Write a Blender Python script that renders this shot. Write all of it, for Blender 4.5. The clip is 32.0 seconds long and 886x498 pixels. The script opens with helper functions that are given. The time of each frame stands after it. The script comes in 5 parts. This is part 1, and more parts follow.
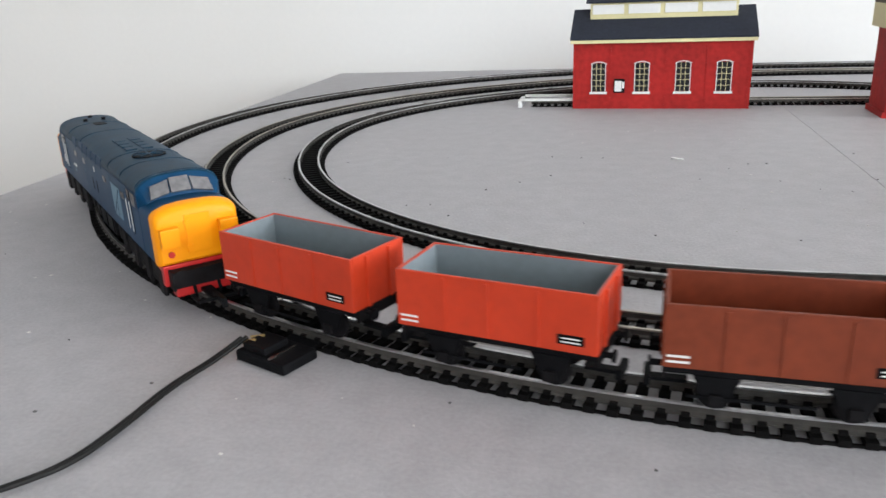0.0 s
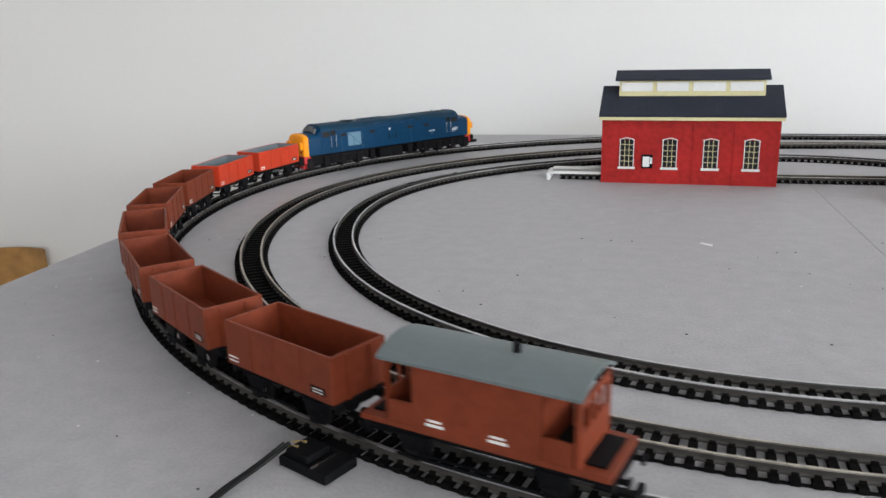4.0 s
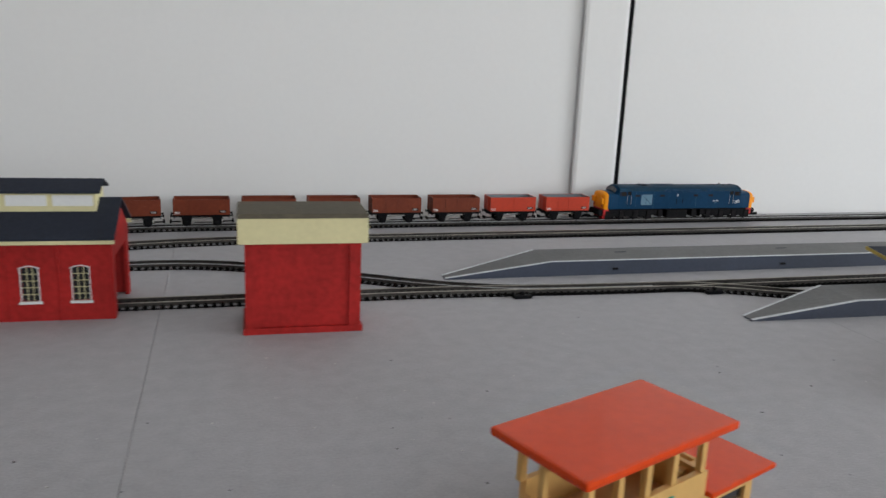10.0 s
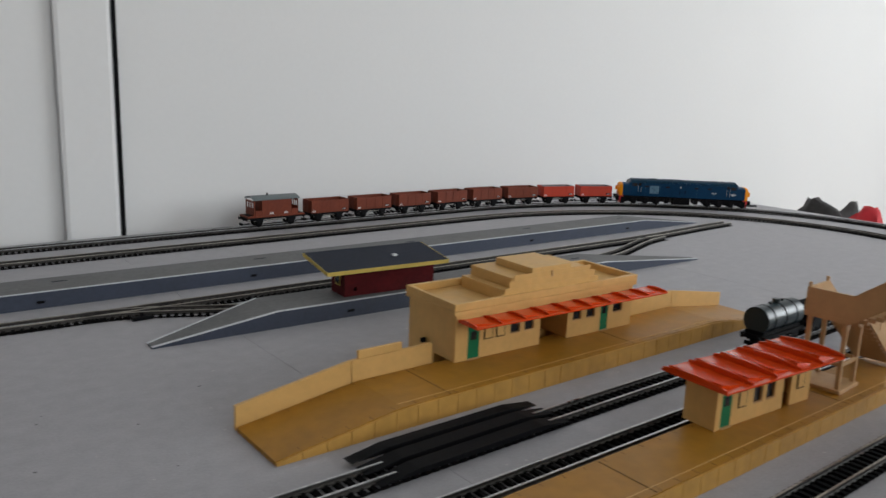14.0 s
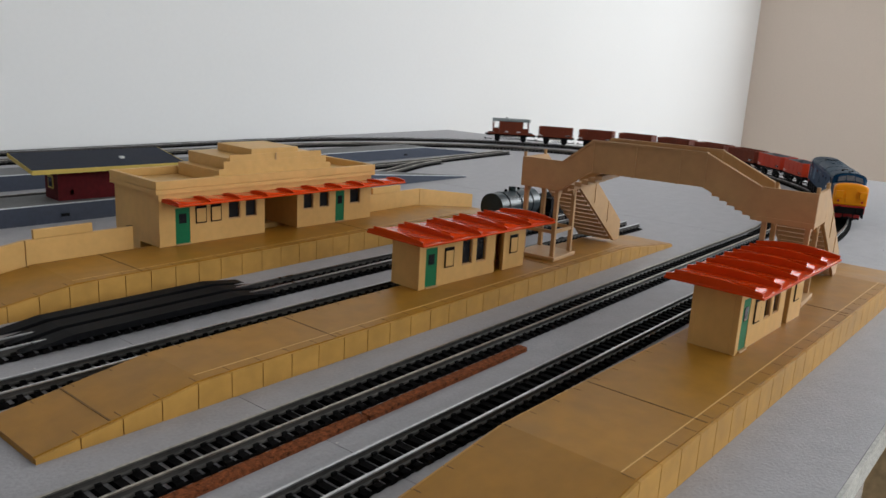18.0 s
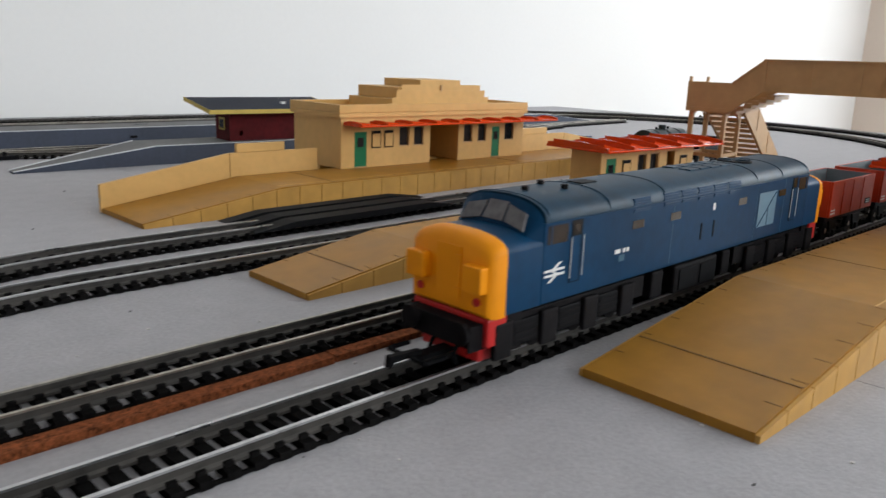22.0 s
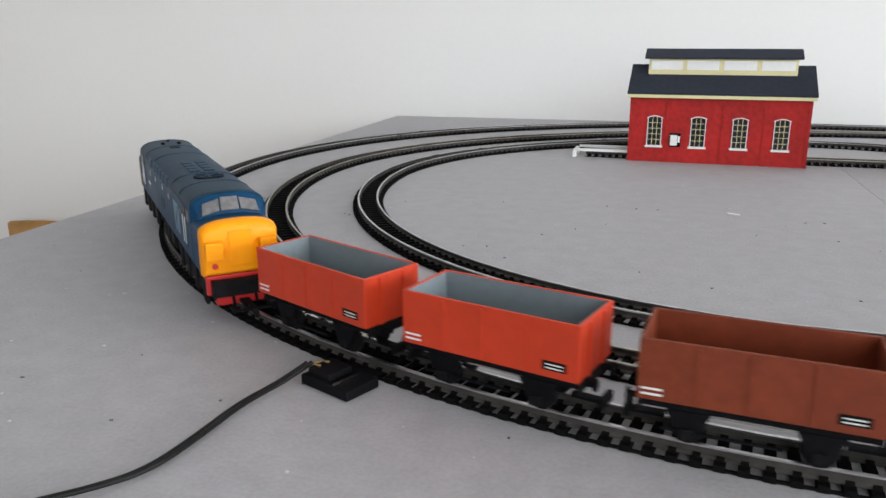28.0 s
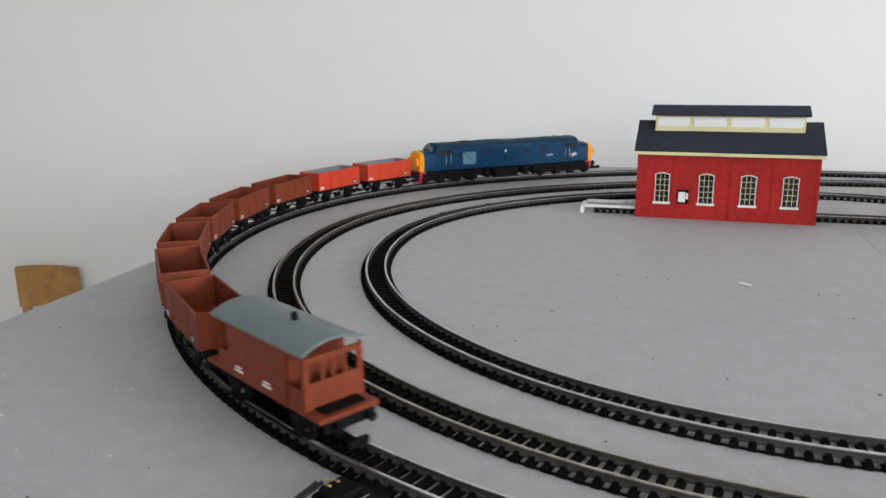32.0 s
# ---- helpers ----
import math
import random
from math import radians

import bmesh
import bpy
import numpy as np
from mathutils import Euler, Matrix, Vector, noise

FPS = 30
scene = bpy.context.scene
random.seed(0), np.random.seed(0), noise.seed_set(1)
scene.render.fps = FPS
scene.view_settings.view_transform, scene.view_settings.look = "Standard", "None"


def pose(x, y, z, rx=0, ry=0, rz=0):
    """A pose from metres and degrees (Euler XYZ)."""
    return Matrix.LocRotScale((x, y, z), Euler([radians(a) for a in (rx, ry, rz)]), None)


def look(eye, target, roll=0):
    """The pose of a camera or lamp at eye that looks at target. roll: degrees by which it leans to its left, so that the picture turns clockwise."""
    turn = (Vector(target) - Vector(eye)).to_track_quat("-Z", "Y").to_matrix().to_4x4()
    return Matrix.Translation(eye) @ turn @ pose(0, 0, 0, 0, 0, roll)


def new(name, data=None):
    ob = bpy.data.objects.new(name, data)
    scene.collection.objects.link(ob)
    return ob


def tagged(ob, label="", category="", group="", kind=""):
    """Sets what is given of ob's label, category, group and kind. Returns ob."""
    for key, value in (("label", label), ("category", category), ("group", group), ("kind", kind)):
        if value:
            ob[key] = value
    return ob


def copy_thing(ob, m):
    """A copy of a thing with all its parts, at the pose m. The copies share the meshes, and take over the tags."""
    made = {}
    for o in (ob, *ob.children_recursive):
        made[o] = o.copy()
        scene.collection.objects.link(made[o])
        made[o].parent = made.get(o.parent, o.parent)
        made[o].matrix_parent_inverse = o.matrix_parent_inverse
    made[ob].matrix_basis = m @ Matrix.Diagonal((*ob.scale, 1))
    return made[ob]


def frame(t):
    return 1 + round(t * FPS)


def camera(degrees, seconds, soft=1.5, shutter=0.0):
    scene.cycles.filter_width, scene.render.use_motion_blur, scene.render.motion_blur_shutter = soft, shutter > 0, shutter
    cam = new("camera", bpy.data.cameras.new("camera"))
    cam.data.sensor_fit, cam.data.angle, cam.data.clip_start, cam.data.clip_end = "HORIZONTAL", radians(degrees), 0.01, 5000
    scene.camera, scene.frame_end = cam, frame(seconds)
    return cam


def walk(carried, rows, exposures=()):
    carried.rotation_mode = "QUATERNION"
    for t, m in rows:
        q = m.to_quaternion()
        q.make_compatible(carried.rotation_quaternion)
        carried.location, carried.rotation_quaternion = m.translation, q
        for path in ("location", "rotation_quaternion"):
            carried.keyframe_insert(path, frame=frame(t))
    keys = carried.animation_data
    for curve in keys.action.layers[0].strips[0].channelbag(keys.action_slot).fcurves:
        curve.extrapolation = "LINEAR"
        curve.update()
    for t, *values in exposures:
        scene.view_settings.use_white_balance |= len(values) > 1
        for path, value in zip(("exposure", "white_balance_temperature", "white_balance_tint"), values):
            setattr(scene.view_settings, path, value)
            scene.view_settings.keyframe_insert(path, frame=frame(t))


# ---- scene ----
cam = camera(59.93, 32.0, soft=1.5, shutter=0.4)
EXPO = [(0, -0.12), (1.5, -0.25), (2.5, -0.3), (5, -0.42), (6, -0.54), (8, -0.86), (10, -1.1), (13, -1.32), (15, -1.58), (17.5, -1.38), (19, -1.33), (22, -0.95), (23, -0.85), (24, -0.62), (26.5, -0.18), (28, -0.32), (29.5, -0.38), (32, -0.44)]
WIN0, WIN1, WATTS = -20.0, 2.0, 400.0
FIRST, PITCH = 1.77, 0.81
S = 0.113  # metres for a unit of the plan, about a decimetre
WALK = [
    (0, (1.7992, 0.0502, 1.2462), (1.3786, 1.8923, 0.5905), -2.433),
    (0.5, (1.7409, 0.0955, 1.2743), (1.2647, 1.9290, 0.6329), -2.979),
    (1, (1.6998, 0.1252, 1.3453), (1.1786, 1.9611, 0.7469), -2.573),
    (1.5, (1.6296, 0.0865, 1.3954), (1.0887, 1.9180, 0.8014), -2.486),
    (2, (1.6149, 0.0647, 1.4051), (1.0997, 1.8992, 0.7975), -2.123),
    (2.5, (1.6394, 0.0657, 1.4192), (1.1160, 1.9009, 0.8207), -2.547),
    (4.5, (1.7834, 0.0132, 1.5441), (1.3173, 1.8814, 1.0031), -1.374),
    (5, (1.8331, 0.0940, 1.5544), (1.3759, 1.9625, 1.0068), -1.290),
    (5.5, (1.8750, 0.1355, 1.6380), (1.4788, 2.0207, 1.1004), -0.423),
    (6, (1.9049, 0.2016, 1.7475), (1.5524, 2.0988, 1.2218), -0.132),
    (6.5, (1.9707, 0.3579, 1.7376), (1.6556, 2.2633, 1.2178), 0.730),
    (7, (2.0774, 0.3856, 1.8265), (1.8072, 2.3023, 1.3232), 0.693),
    (7.5, (2.2636, 0.4855, 1.8589), (2.0874, 2.4204, 1.3842), 0.515),
    (8, (2.5511, 0.7158, 1.8601), (2.5045, 2.6611, 1.3979), 0.596),
    (8.5, (2.8573, 0.9314, 1.9150), (2.9895, 2.8719, 1.4493), 1.773),
    (9, (3.1866, 1.1882, 2.0200), (3.4752, 3.1110, 1.5515), 2.185),
    (9.5, (3.5136, 1.3695, 2.1017), (3.9284, 3.2694, 1.6343), 1.971),
    (10, (3.9044, 1.3903, 2.1082), (4.4533, 3.2563, 1.6425), 2.464),
    (10.5, (4.2143, 1.3196, 2.2134), (4.8408, 3.1610, 1.7477), 2.485),
    (11, (4.5864, 1.2648, 2.2926), (5.2929, 3.0829, 1.8506), 1.876),
    (11.5, (5.1008, 1.2375, 2.2225), (5.9164, 3.0152, 1.8046), 1.675),
    (12, (5.4844, 1.2195, 2.1682), (6.3963, 2.9497, 1.7501), 2.020),
    (12.5, (5.7729, 1.1677, 2.1961), (6.7692, 2.8557, 1.7985), 2.207),
    (13, (6.1048, 1.0823, 2.1823), (7.1952, 2.7101, 1.7805), 1.872),
    (13.5, (6.2933, 0.9953, 2.1826), (7.4486, 2.5718, 1.7582), 2.247),
    (14, (6.5302, 0.8224, 2.1791), (7.7563, 2.3468, 1.7633), 2.196),
    (14.5, (6.8354, 0.5480, 2.1880), (8.1516, 2.0012, 1.7935), 2.503),
    (15, (7.0912, 0.2985, 2.1029), (8.5249, 1.6361, 1.7088), 3.089),
    (15.5, (7.3688, 0.0704, 2.1057), (8.8840, 1.3091, 1.6936), 2.870),
    (17.5, (7.2799, 0.2972, 1.5039), (8.8068, 1.4964, 1.0239), 3.351),
    (18, (7.2438, 0.3279, 1.4692), (8.7705, 1.5336, 1.0049), 3.190),
    (18.5, (7.1796, 0.3396, 1.3834), (8.7027, 1.5596, 0.9458), 2.955),
    (19, (7.0594, 0.4196, 1.2820), (8.5663, 1.6571, 0.8373), 3.046),
    (19.5, (6.9504, 0.4783, 1.1677), (8.4462, 1.7259, 0.7140), 3.058),
    (20, (6.8764, 0.5258, 1.1303), (8.3588, 1.7925, 0.6856), 2.724),
    (20.5, (6.8448, 0.5400, 1.0709), (8.3218, 1.8089, 0.6144), 2.474),
    (21, (6.7465, 0.5634, 1.0193), (8.2037, 1.8624, 0.5839), 2.118),
    (21.5, (6.6927, 0.5613, 0.9628), (8.1240, 1.8775, 0.4947), 2.138),
    (22, (6.6136, 0.5720, 0.9361), (8.0008, 1.9325, 0.4621), 2.101),
    (22.5, (6.3640, 0.6132, 0.9019), (7.6307, 2.0756, 0.3948), 2.441),
    (23, (5.9008, 0.5652, 0.9594), (6.9419, 2.1931, 0.4436), 2.519),
    (23.5, (5.4061, 0.3763, 1.0224), (6.1842, 2.1465, 0.5114), 2.526),
    (24, (4.8304, 0.1347, 1.0248), (5.3465, 1.9917, 0.4910), 3.801),
    (24.5, (4.2711, -0.0195, 1.0431), (4.5716, 1.8758, 0.4796), 3.378),
    (26.5, (2.2493, -0.0676, 1.1072), (1.9483, 1.8255, 0.5364), 0.610),
    (27, (2.0201, -0.1309, 1.1935), (1.5980, 1.7446, 0.6418), -0.273),
    (27.5, (1.7750, -0.1173, 1.2334), (1.2647, 1.7362, 0.6819), -0.453),
    (28, (1.7322, -0.0591, 1.2511), (1.2041, 1.7918, 0.7076), -0.184),
    (28.5, (1.6614, -0.0580, 1.2623), (1.0976, 1.7840, 0.7244), -0.019),
    (29, (1.6658, -0.0448, 1.2725), (1.1059, 1.8012, 0.7443), 0.437),
    (29.5, (1.6486, -0.0488, 1.3097), (1.0856, 1.8010, 0.7986), 0.463),
    (30, (1.6197, -0.0496, 1.3453), (1.0351, 1.7956, 0.8418), 0.527),
    (30.5, (1.6157, -0.0295, 1.3591), (1.0251, 1.8131, 0.8532), 0.227),
    (31, (1.6019, -0.0037, 1.4178), (1.0105, 1.8419, 0.9237), -0.132),
    (31.5, (1.6355, 0.0093, 1.4449), (1.0699, 1.8649, 0.9583), 0.056),
    (32, (1.6759, 0.0568, 1.5613), (1.1309, 1.9200, 1.0802), -0.666),
]
walk(cam, [(t, look(Vector(e) * S, Vector(g) * S, r)) for t, e, g, r in WALK], EXPO)

# ---- world, light ----
world = bpy.data.worlds.new("world")
scene.world = world
world.use_nodes = True
wn = world.node_tree
sky = wn.nodes.new("ShaderNodeTexSky")
sky.sky_type, sky.sun_disc = "NISHITA", False
sky.sun_elevation, sky.sun_rotation = radians(40), radians(100)
wn.links.new(sky.outputs[0], wn.nodes["Background"].inputs[0])
wn.nodes["Background"].inputs[1].default_value = 0.12


def area_lamp(name, m, sx, sy, watts, color):
    d = bpy.data.lights.new(name, "AREA")
    d.shape, d.size, d.size_y, d.energy, d.color = "RECTANGLE", sx, sy, watts, color
    new(name, d).matrix_world = m


# ---- materials ----
def mat(name, color, rough=0.5, metal=0.0, vary=0.12, size=300.0, bump=0.0, spec=0.5, coarse=30.0, glow=0.0):
    m = bpy.data.materials.new(name)
    m.use_nodes = True
    t, b = m.node_tree, m.node_tree.nodes["Principled BSDF"]
    co = t.nodes.new("ShaderNodeTexCoord")
    n1, n2 = t.nodes.new("ShaderNodeTexNoise"), t.nodes.new("ShaderNodeTexNoise")
    n1.inputs["Scale"].default_value, n2.inputs["Scale"].default_value = size, coarse
    n1.inputs["Detail"].default_value, n2.inputs["Detail"].default_value = 4, 3
    add = t.nodes.new("ShaderNodeMath")
    add.operation = "ADD"
    for n in (n1, n2):
        t.links.new(co.outputs["Object"], n.inputs["Vector"])
    t.links.new(n1.outputs[0], add.inputs[0])
    t.links.new(n2.outputs[0], add.inputs[1])
    ramp = t.nodes.new("ShaderNodeValToRGB")
    e = ramp.color_ramp.elements
    e[0].position, e[1].position = 0.35, 0.65
    e[0].color = (*[c * (1 - vary) for c in color], 1)
    e[1].color = (*[min(1, c * (1 + vary)) for c in color], 1)
    half = t.nodes.new("ShaderNodeMath")
    half.operation = "MULTIPLY"
    half.inputs[1].default_value = 0.5
    t.links.new(add.outputs[0], half.inputs[0])
    t.links.new(half.outputs[0], ramp.inputs[0])
    t.links.new(ramp.outputs[0], b.inputs["Base Color"])
    b.inputs["Roughness"].default_value, b.inputs["Metallic"].default_value = rough, metal
    b.inputs["Specular IOR Level"].default_value = spec
    rr = t.nodes.new("ShaderNodeMapRange")
    rr.inputs[3].default_value, rr.inputs[4].default_value = max(0.02, rough - 0.1), min(1, rough + 0.12)
    t.links.new(n2.outputs[0], rr.inputs[0])
    t.links.new(rr.outputs[0], b.inputs["Roughness"])
    if bump:
        bp = t.nodes.new("ShaderNodeBump")
        bp.inputs["Strength"].default_value, bp.inputs["Distance"].default_value = bump, 0.0006
        t.links.new(n1.outputs[0], bp.inputs["Height"])
        t.links.new(bp.outputs[0], b.inputs["Normal"])
    if glow:
        b.inputs["Emission Color"].default_value, b.inputs["Emission Strength"].default_value = (*color, 1), glow
    return m


BOARD = mat("fibreboard", (0.375, 0.365, 0.38), 0.62, 0, 0.1, 520, 0.45, 0.42, 70)
BOARDEDGE = mat("board_edge", (0.55, 0.54, 0.5), 0.9, 0, 0.25, 500, 0.8, 0.2)
SEAM = mat("seam_dirt", (0.12, 0.115, 0.115), 0.9, 0, 0.4, 200)
TIMBER = mat("pine_timber", (0.5, 0.36, 0.2), 0.6, 0, 0.2, 60, 0.2)
WALL = mat("white_wall", (0.78, 0.775, 0.77), 0.8, 0, 0.012, 120, 0.12, 0.3, 3)
TANWALL = mat("cream_wall", (0.7, 0.6, 0.52), 0.8, 0, 0.02, 120, 0.1, 0.3, 3)
CEIL = mat("ceiling_paint", (0.8, 0.8, 0.8), 0.9, 0, 0.02)
FLOOR = mat("carpet", (0.3, 0.27, 0.24), 0.95, 0, 0.2, 200, 0.5)
GLASS = mat("daylight_pane", (0.85, 0.93, 1.0), 0.2, 0, 0.01, glow=3.0)
BLACK = mat("black_plastic", (0.005, 0.005, 0.006), 0.6, 0, 0.3, 400, 0.1, 0.08)
SLEEPER = mat("sleeper_plastic", (0.006, 0.0055, 0.0055), 0.8, 0, 0.35, 500, 0.2, 0.04)
RAIL = mat("nickel_rail", (0.56, 0.56, 0.57), 0.3, 1.0, 0.2, 300, 0, 0.5, 40)
RAILOLD = mat("tarnished_rail", (0.4, 0.37, 0.32), 0.36, 1.0, 0.35, 300, 0, 0.5, 40)
STEEL = mat("bright_steel", (0.6, 0.58, 0.55), 0.25, 1.0, 0.1)
CORK = mat("cork", (0.2, 0.06, 0.022), 0.95, 0, 0.75, 1100, 1.0, 0.1, 400)
CREAM = mat("cream_plastic", (0.66, 0.395, 0.135), 0.45, 0, 0.07, 150, 0.08, 0.3)
DECK = mat("ochre_deck", (0.36, 0.168, 0.018), 0.42, 0, 0.14, 90, 0.1, 0.28, 25)
TAN = mat("tan_plastic", (0.5, 0.3, 0.135), 0.45, 0, 0.08, 150, 0.08, 0.35)
FACING = mat("ochre_facing", (0.52, 0.28, 0.062), 0.45, 0, 0.16, 90, 0.1, 0.35, 25)
RAILWEB = mat("dirty_rail_web", (0.055, 0.05, 0.045), 0.6, 0.3, 0.4, 200)
PALESPECK = mat("pale_dust", (0.6, 0.58, 0.56), 0.9)
GROOVE = mat("groove_dirt", (0.17, 0.085, 0.022), 0.8, 0, 0.3)
REDROOF = mat("orange_red_plastic", (0.66, 0.056, 0.005), 0.16, 0, 0.06, 150, 0.015, 0.3)
GREEN = mat("green_door_paint", (0.0, 0.15, 0.055), 0.5, 0, 0.1, spec=0.3)
TEAL = mat("teal_sign", (0.02, 0.34, 0.27), 0.35, 0, 0.05)
WHITE = mat("white_paint", (0.75, 0.75, 0.74), 0.5, 0, 0.04)
DARKGLASS = mat("dark_window", (0.02, 0.02, 0.022), 0.12, 0, 0.2)
BRICK = mat("painted_red_brick", (0.36, 0.018, 0.016), 0.65, 0, 0.25, 180, 0.35, 0.2, 22)
MAROON = mat("maroon_paint", (0.085, 0.006, 0.008), 0.65, 0, 0.25, 200, 0.3, 0.12)
SLATE = mat("slate_card", (0.02, 0.024, 0.037), 0.8, 0, 0.2, 250, 0.3, 0.25)
ROOFBROWN = mat("brown_felt", (0.09, 0.075, 0.05), 0.8, 0, 0.25, 250, 0.3)
PALE = mat("pale_yellow_card", (0.66, 0.6, 0.34), 0.6, 0, 0.06, 200, 0.1)
YELLOWTRIM = mat("yellow_trim", (0.55, 0.4, 0.08), 0.6, 0, 0.1)
GREYTOP = mat("grey_platform_paint", (0.14, 0.14, 0.14), 0.7, 0, 0.2, 250, 0.2, 0.4, 30)
SLATEBLUE = mat("blue_grey_card", (0.042, 0.052, 0.08), 0.75, 0, 0.15, 250, 0.1)
EDGEWHITE = mat("edge_white", (0.6, 0.62, 0.64), 0.6, 0, 0.1)
BLUE = mat("rail_blue_plastic", (0.0015, 0.036, 0.092), 0.42, 0, 0.18, 200, 0.03, 0.12, 20)
BLUEROOF = mat("weathered_blue_roof", (0.003, 0.03, 0.06), 0.48, 0, 0.3, 150, 0.05, 0.14, 15)
PALEBLUE = mat("pale_blue_panel", (0.1, 0.2, 0.28), 0.45, 0, 0.1)
BLUEGRILLE = mat("blue_grille", (0.03, 0.1, 0.16), 0.4, 0, 0.2, 500)
YELLOW = mat("warning_yellow", (0.9, 0.31, 0.003), 0.45, 0, 0.04, 200, 0, 0.2)
REDBEAM = mat("red_buffer_beam", (0.5, 0.012, 0.012), 0.42, 0, 0.1)
CHASSIS = mat("chassis_grey_black", (0.009, 0.008, 0.009), 0.65, 0, 0.4, 250, 0.3, 0.08)
SCREEN = mat("windscreen", (0.16, 0.155, 0.16), 0.06, 0, 0.3, 300, 0.02, 0.02)
CABGLASS = mat("cab_glazing", (0.03, 0.022, 0.018), 0.15, 0, 0.3, spec=0.35)
REDSEAT = mat("red_interior", (0.2, 0.04, 0.03), 0.5)
WAGRED = mat("wagon_orange_red", (0.5, 0.04, 0.012), 0.45, 0, 0.1, 200, 0.06, 0.35)
WAGBROWN = mat("wagon_bauxite", (0.17, 0.032, 0.012), 0.55, 0, 0.18, 200, 0.1, 0.25)
WAGGREY = mat("wagon_grey_inside", (0.17, 0.2, 0.22), 0.5, 0, 0.08)
VANROOF = mat("van_roof_grey", (0.12, 0.145, 0.15), 0.5, 0, 0.08)
TANKBLUE = mat("tank_dark_green", (0.006, 0.018, 0.024), 0.3, 0, 0.2)
BRASS = mat("brass_pin", (0.6, 0.45, 0.2), 0.3, 1.0)
CABLE = mat("cable_rubber", (0.006, 0.006, 0.006), 0.55, spec=0.25)
BAGDARK = mat("bag_dark_cloth", (0.045, 0.042, 0.042), 0.9, 0, 0.3, 80, 0.5)
BAGRED = mat("bag_red_cloth", (0.5, 0.02, 0.03), 0.8, 0, 0.15, 80, 0.5)
OAK = mat("oak_veneer", (0.36, 0.19, 0.06), 0.5, 0, 0.25, 40, 0.1)


# ---- mesh helpers, in decimetres ----
def box(bm, x0, x1, y0, y1, z0, z1, bevel=0.0):
    r = bmesh.ops.create_cube(bm, size=1, matrix=Matrix.Translation(((x0 + x1) / 2, (y0 + y1) / 2, (z0 + z1) / 2)) @ Matrix.Diagonal((x1 - x0, y1 - y0, z1 - z0, 1)))
    if bevel:
        es = list({e for v in r["verts"] for e in v.link_edges})
        bmesh.ops.bevel(bm, geom=es, offset=bevel, segments=2, affect="EDGES", profile=0.6)


def poly(bm, pts, axis, lo, hi):
    """A polygon extruded along an axis: pts are (y, z) for x, (x, z) for y, (x, y) for z."""
    def at3(p, w):
        return {"x": (w, p[0], p[1]), "y": (p[0], w, p[1]), "z": (p[0], p[1], w)}[axis]
    a = [bm.verts.new(at3(p, lo)) for p in pts]
    b = [bm.verts.new(at3(p, hi)) for p in pts]
    n = len(pts)
    fs = [bm.faces.new(a), bm.faces.new(b[::-1])]
    for i in range(n):
        fs.append(bm.faces.new((a[i], b[i], b[(i + 1) % n], a[(i + 1) % n])))
    bmesh.ops.recalc_face_normals(bm, faces=fs)


def tube(bm, p0, p1, r, seg=10, r2=None):
    p0, p1 = Vector(p0), Vector(p1)
    d = p1 - p0
    m = Matrix.Translation((p0 + p1) / 2) @ d.to_track_quat("Z", "Y").to_matrix().to_4x4()
    bmesh.ops.create_cone(bm, cap_ends=True, segments=seg, radius1=r, radius2=r if r2 is None else r2, depth=d.length, matrix=m)


def panel(bm, m, length, height, thick, holes=()):
    """A wall sheet along local x, z up, with thickness in +y and openings (x0, x1, z0, z1) through it."""
    made = bmesh.new()
    xs = sorted({0, length, *[h[0] for h in holes], *[h[1] for h in holes]})
    for a, b in zip(xs, xs[1:]):
        cut = sorted((h[2], h[3]) for h in holes if h[0] < (a + b) / 2 < h[1])
        z = 0
        for c, d in cut + [(height, height)]:
            if c > z + 1e-6:
                box(made, a, b, 0, thick, z, c)
            z = d
    bmesh.ops.remove_doubles(made, verts=made.verts, dist=1e-5)
    made.transform(m)
    t = bpy.data.meshes.new("tmp")
    made.to_mesh(t)
    bm.from_mesh(t)
    bpy.data.meshes.remove(t)
    made.free()


K = 1.0   # scale of the rolling stock while it is built


def part(name, bm, material, parent=None, label="", smooth=0.0, kind=""):
    bm.transform(Matrix.Scale(S * K, 4))
    me = bpy.data.meshes.new(name)
    bm.to_mesh(me)
    bm.free()
    me.materials.append(material)
    if smooth:
        me.shade_smooth()
        me.set_sharp_from_angle(angle=radians(smooth))
    ob = new(name, me)
    ob.parent = parent
    return tagged(ob, label, kind=kind)


def bx(name, dims, material, parent=None, label="", bevel=0.0, kind=""):
    bm = bmesh.new()
    box(bm, *dims, bevel)
    return part(name, bm, material, parent, label, kind=kind)


def put(x, y, z, rz=0, ry=0, rx=0):
    return pose(x * S, y * S, z * S, rx, ry, rz)


def thing(name, label, category, m=None, group=""):
    e = new(name)
    e.empty_display_size = 0.02
    if m is not None:
        e.matrix_world = m
    return tagged(e, label, category, group)


# ---- the room ----
XL, XR, YF, YB, ZF, ZC = -26.0, 43.2, -24.0, 11.8, -7.0, 16.5
def structure(name, bm, material, label, category):
    return tagged(part(name, bm, material, None, label), category=category, kind="structure")


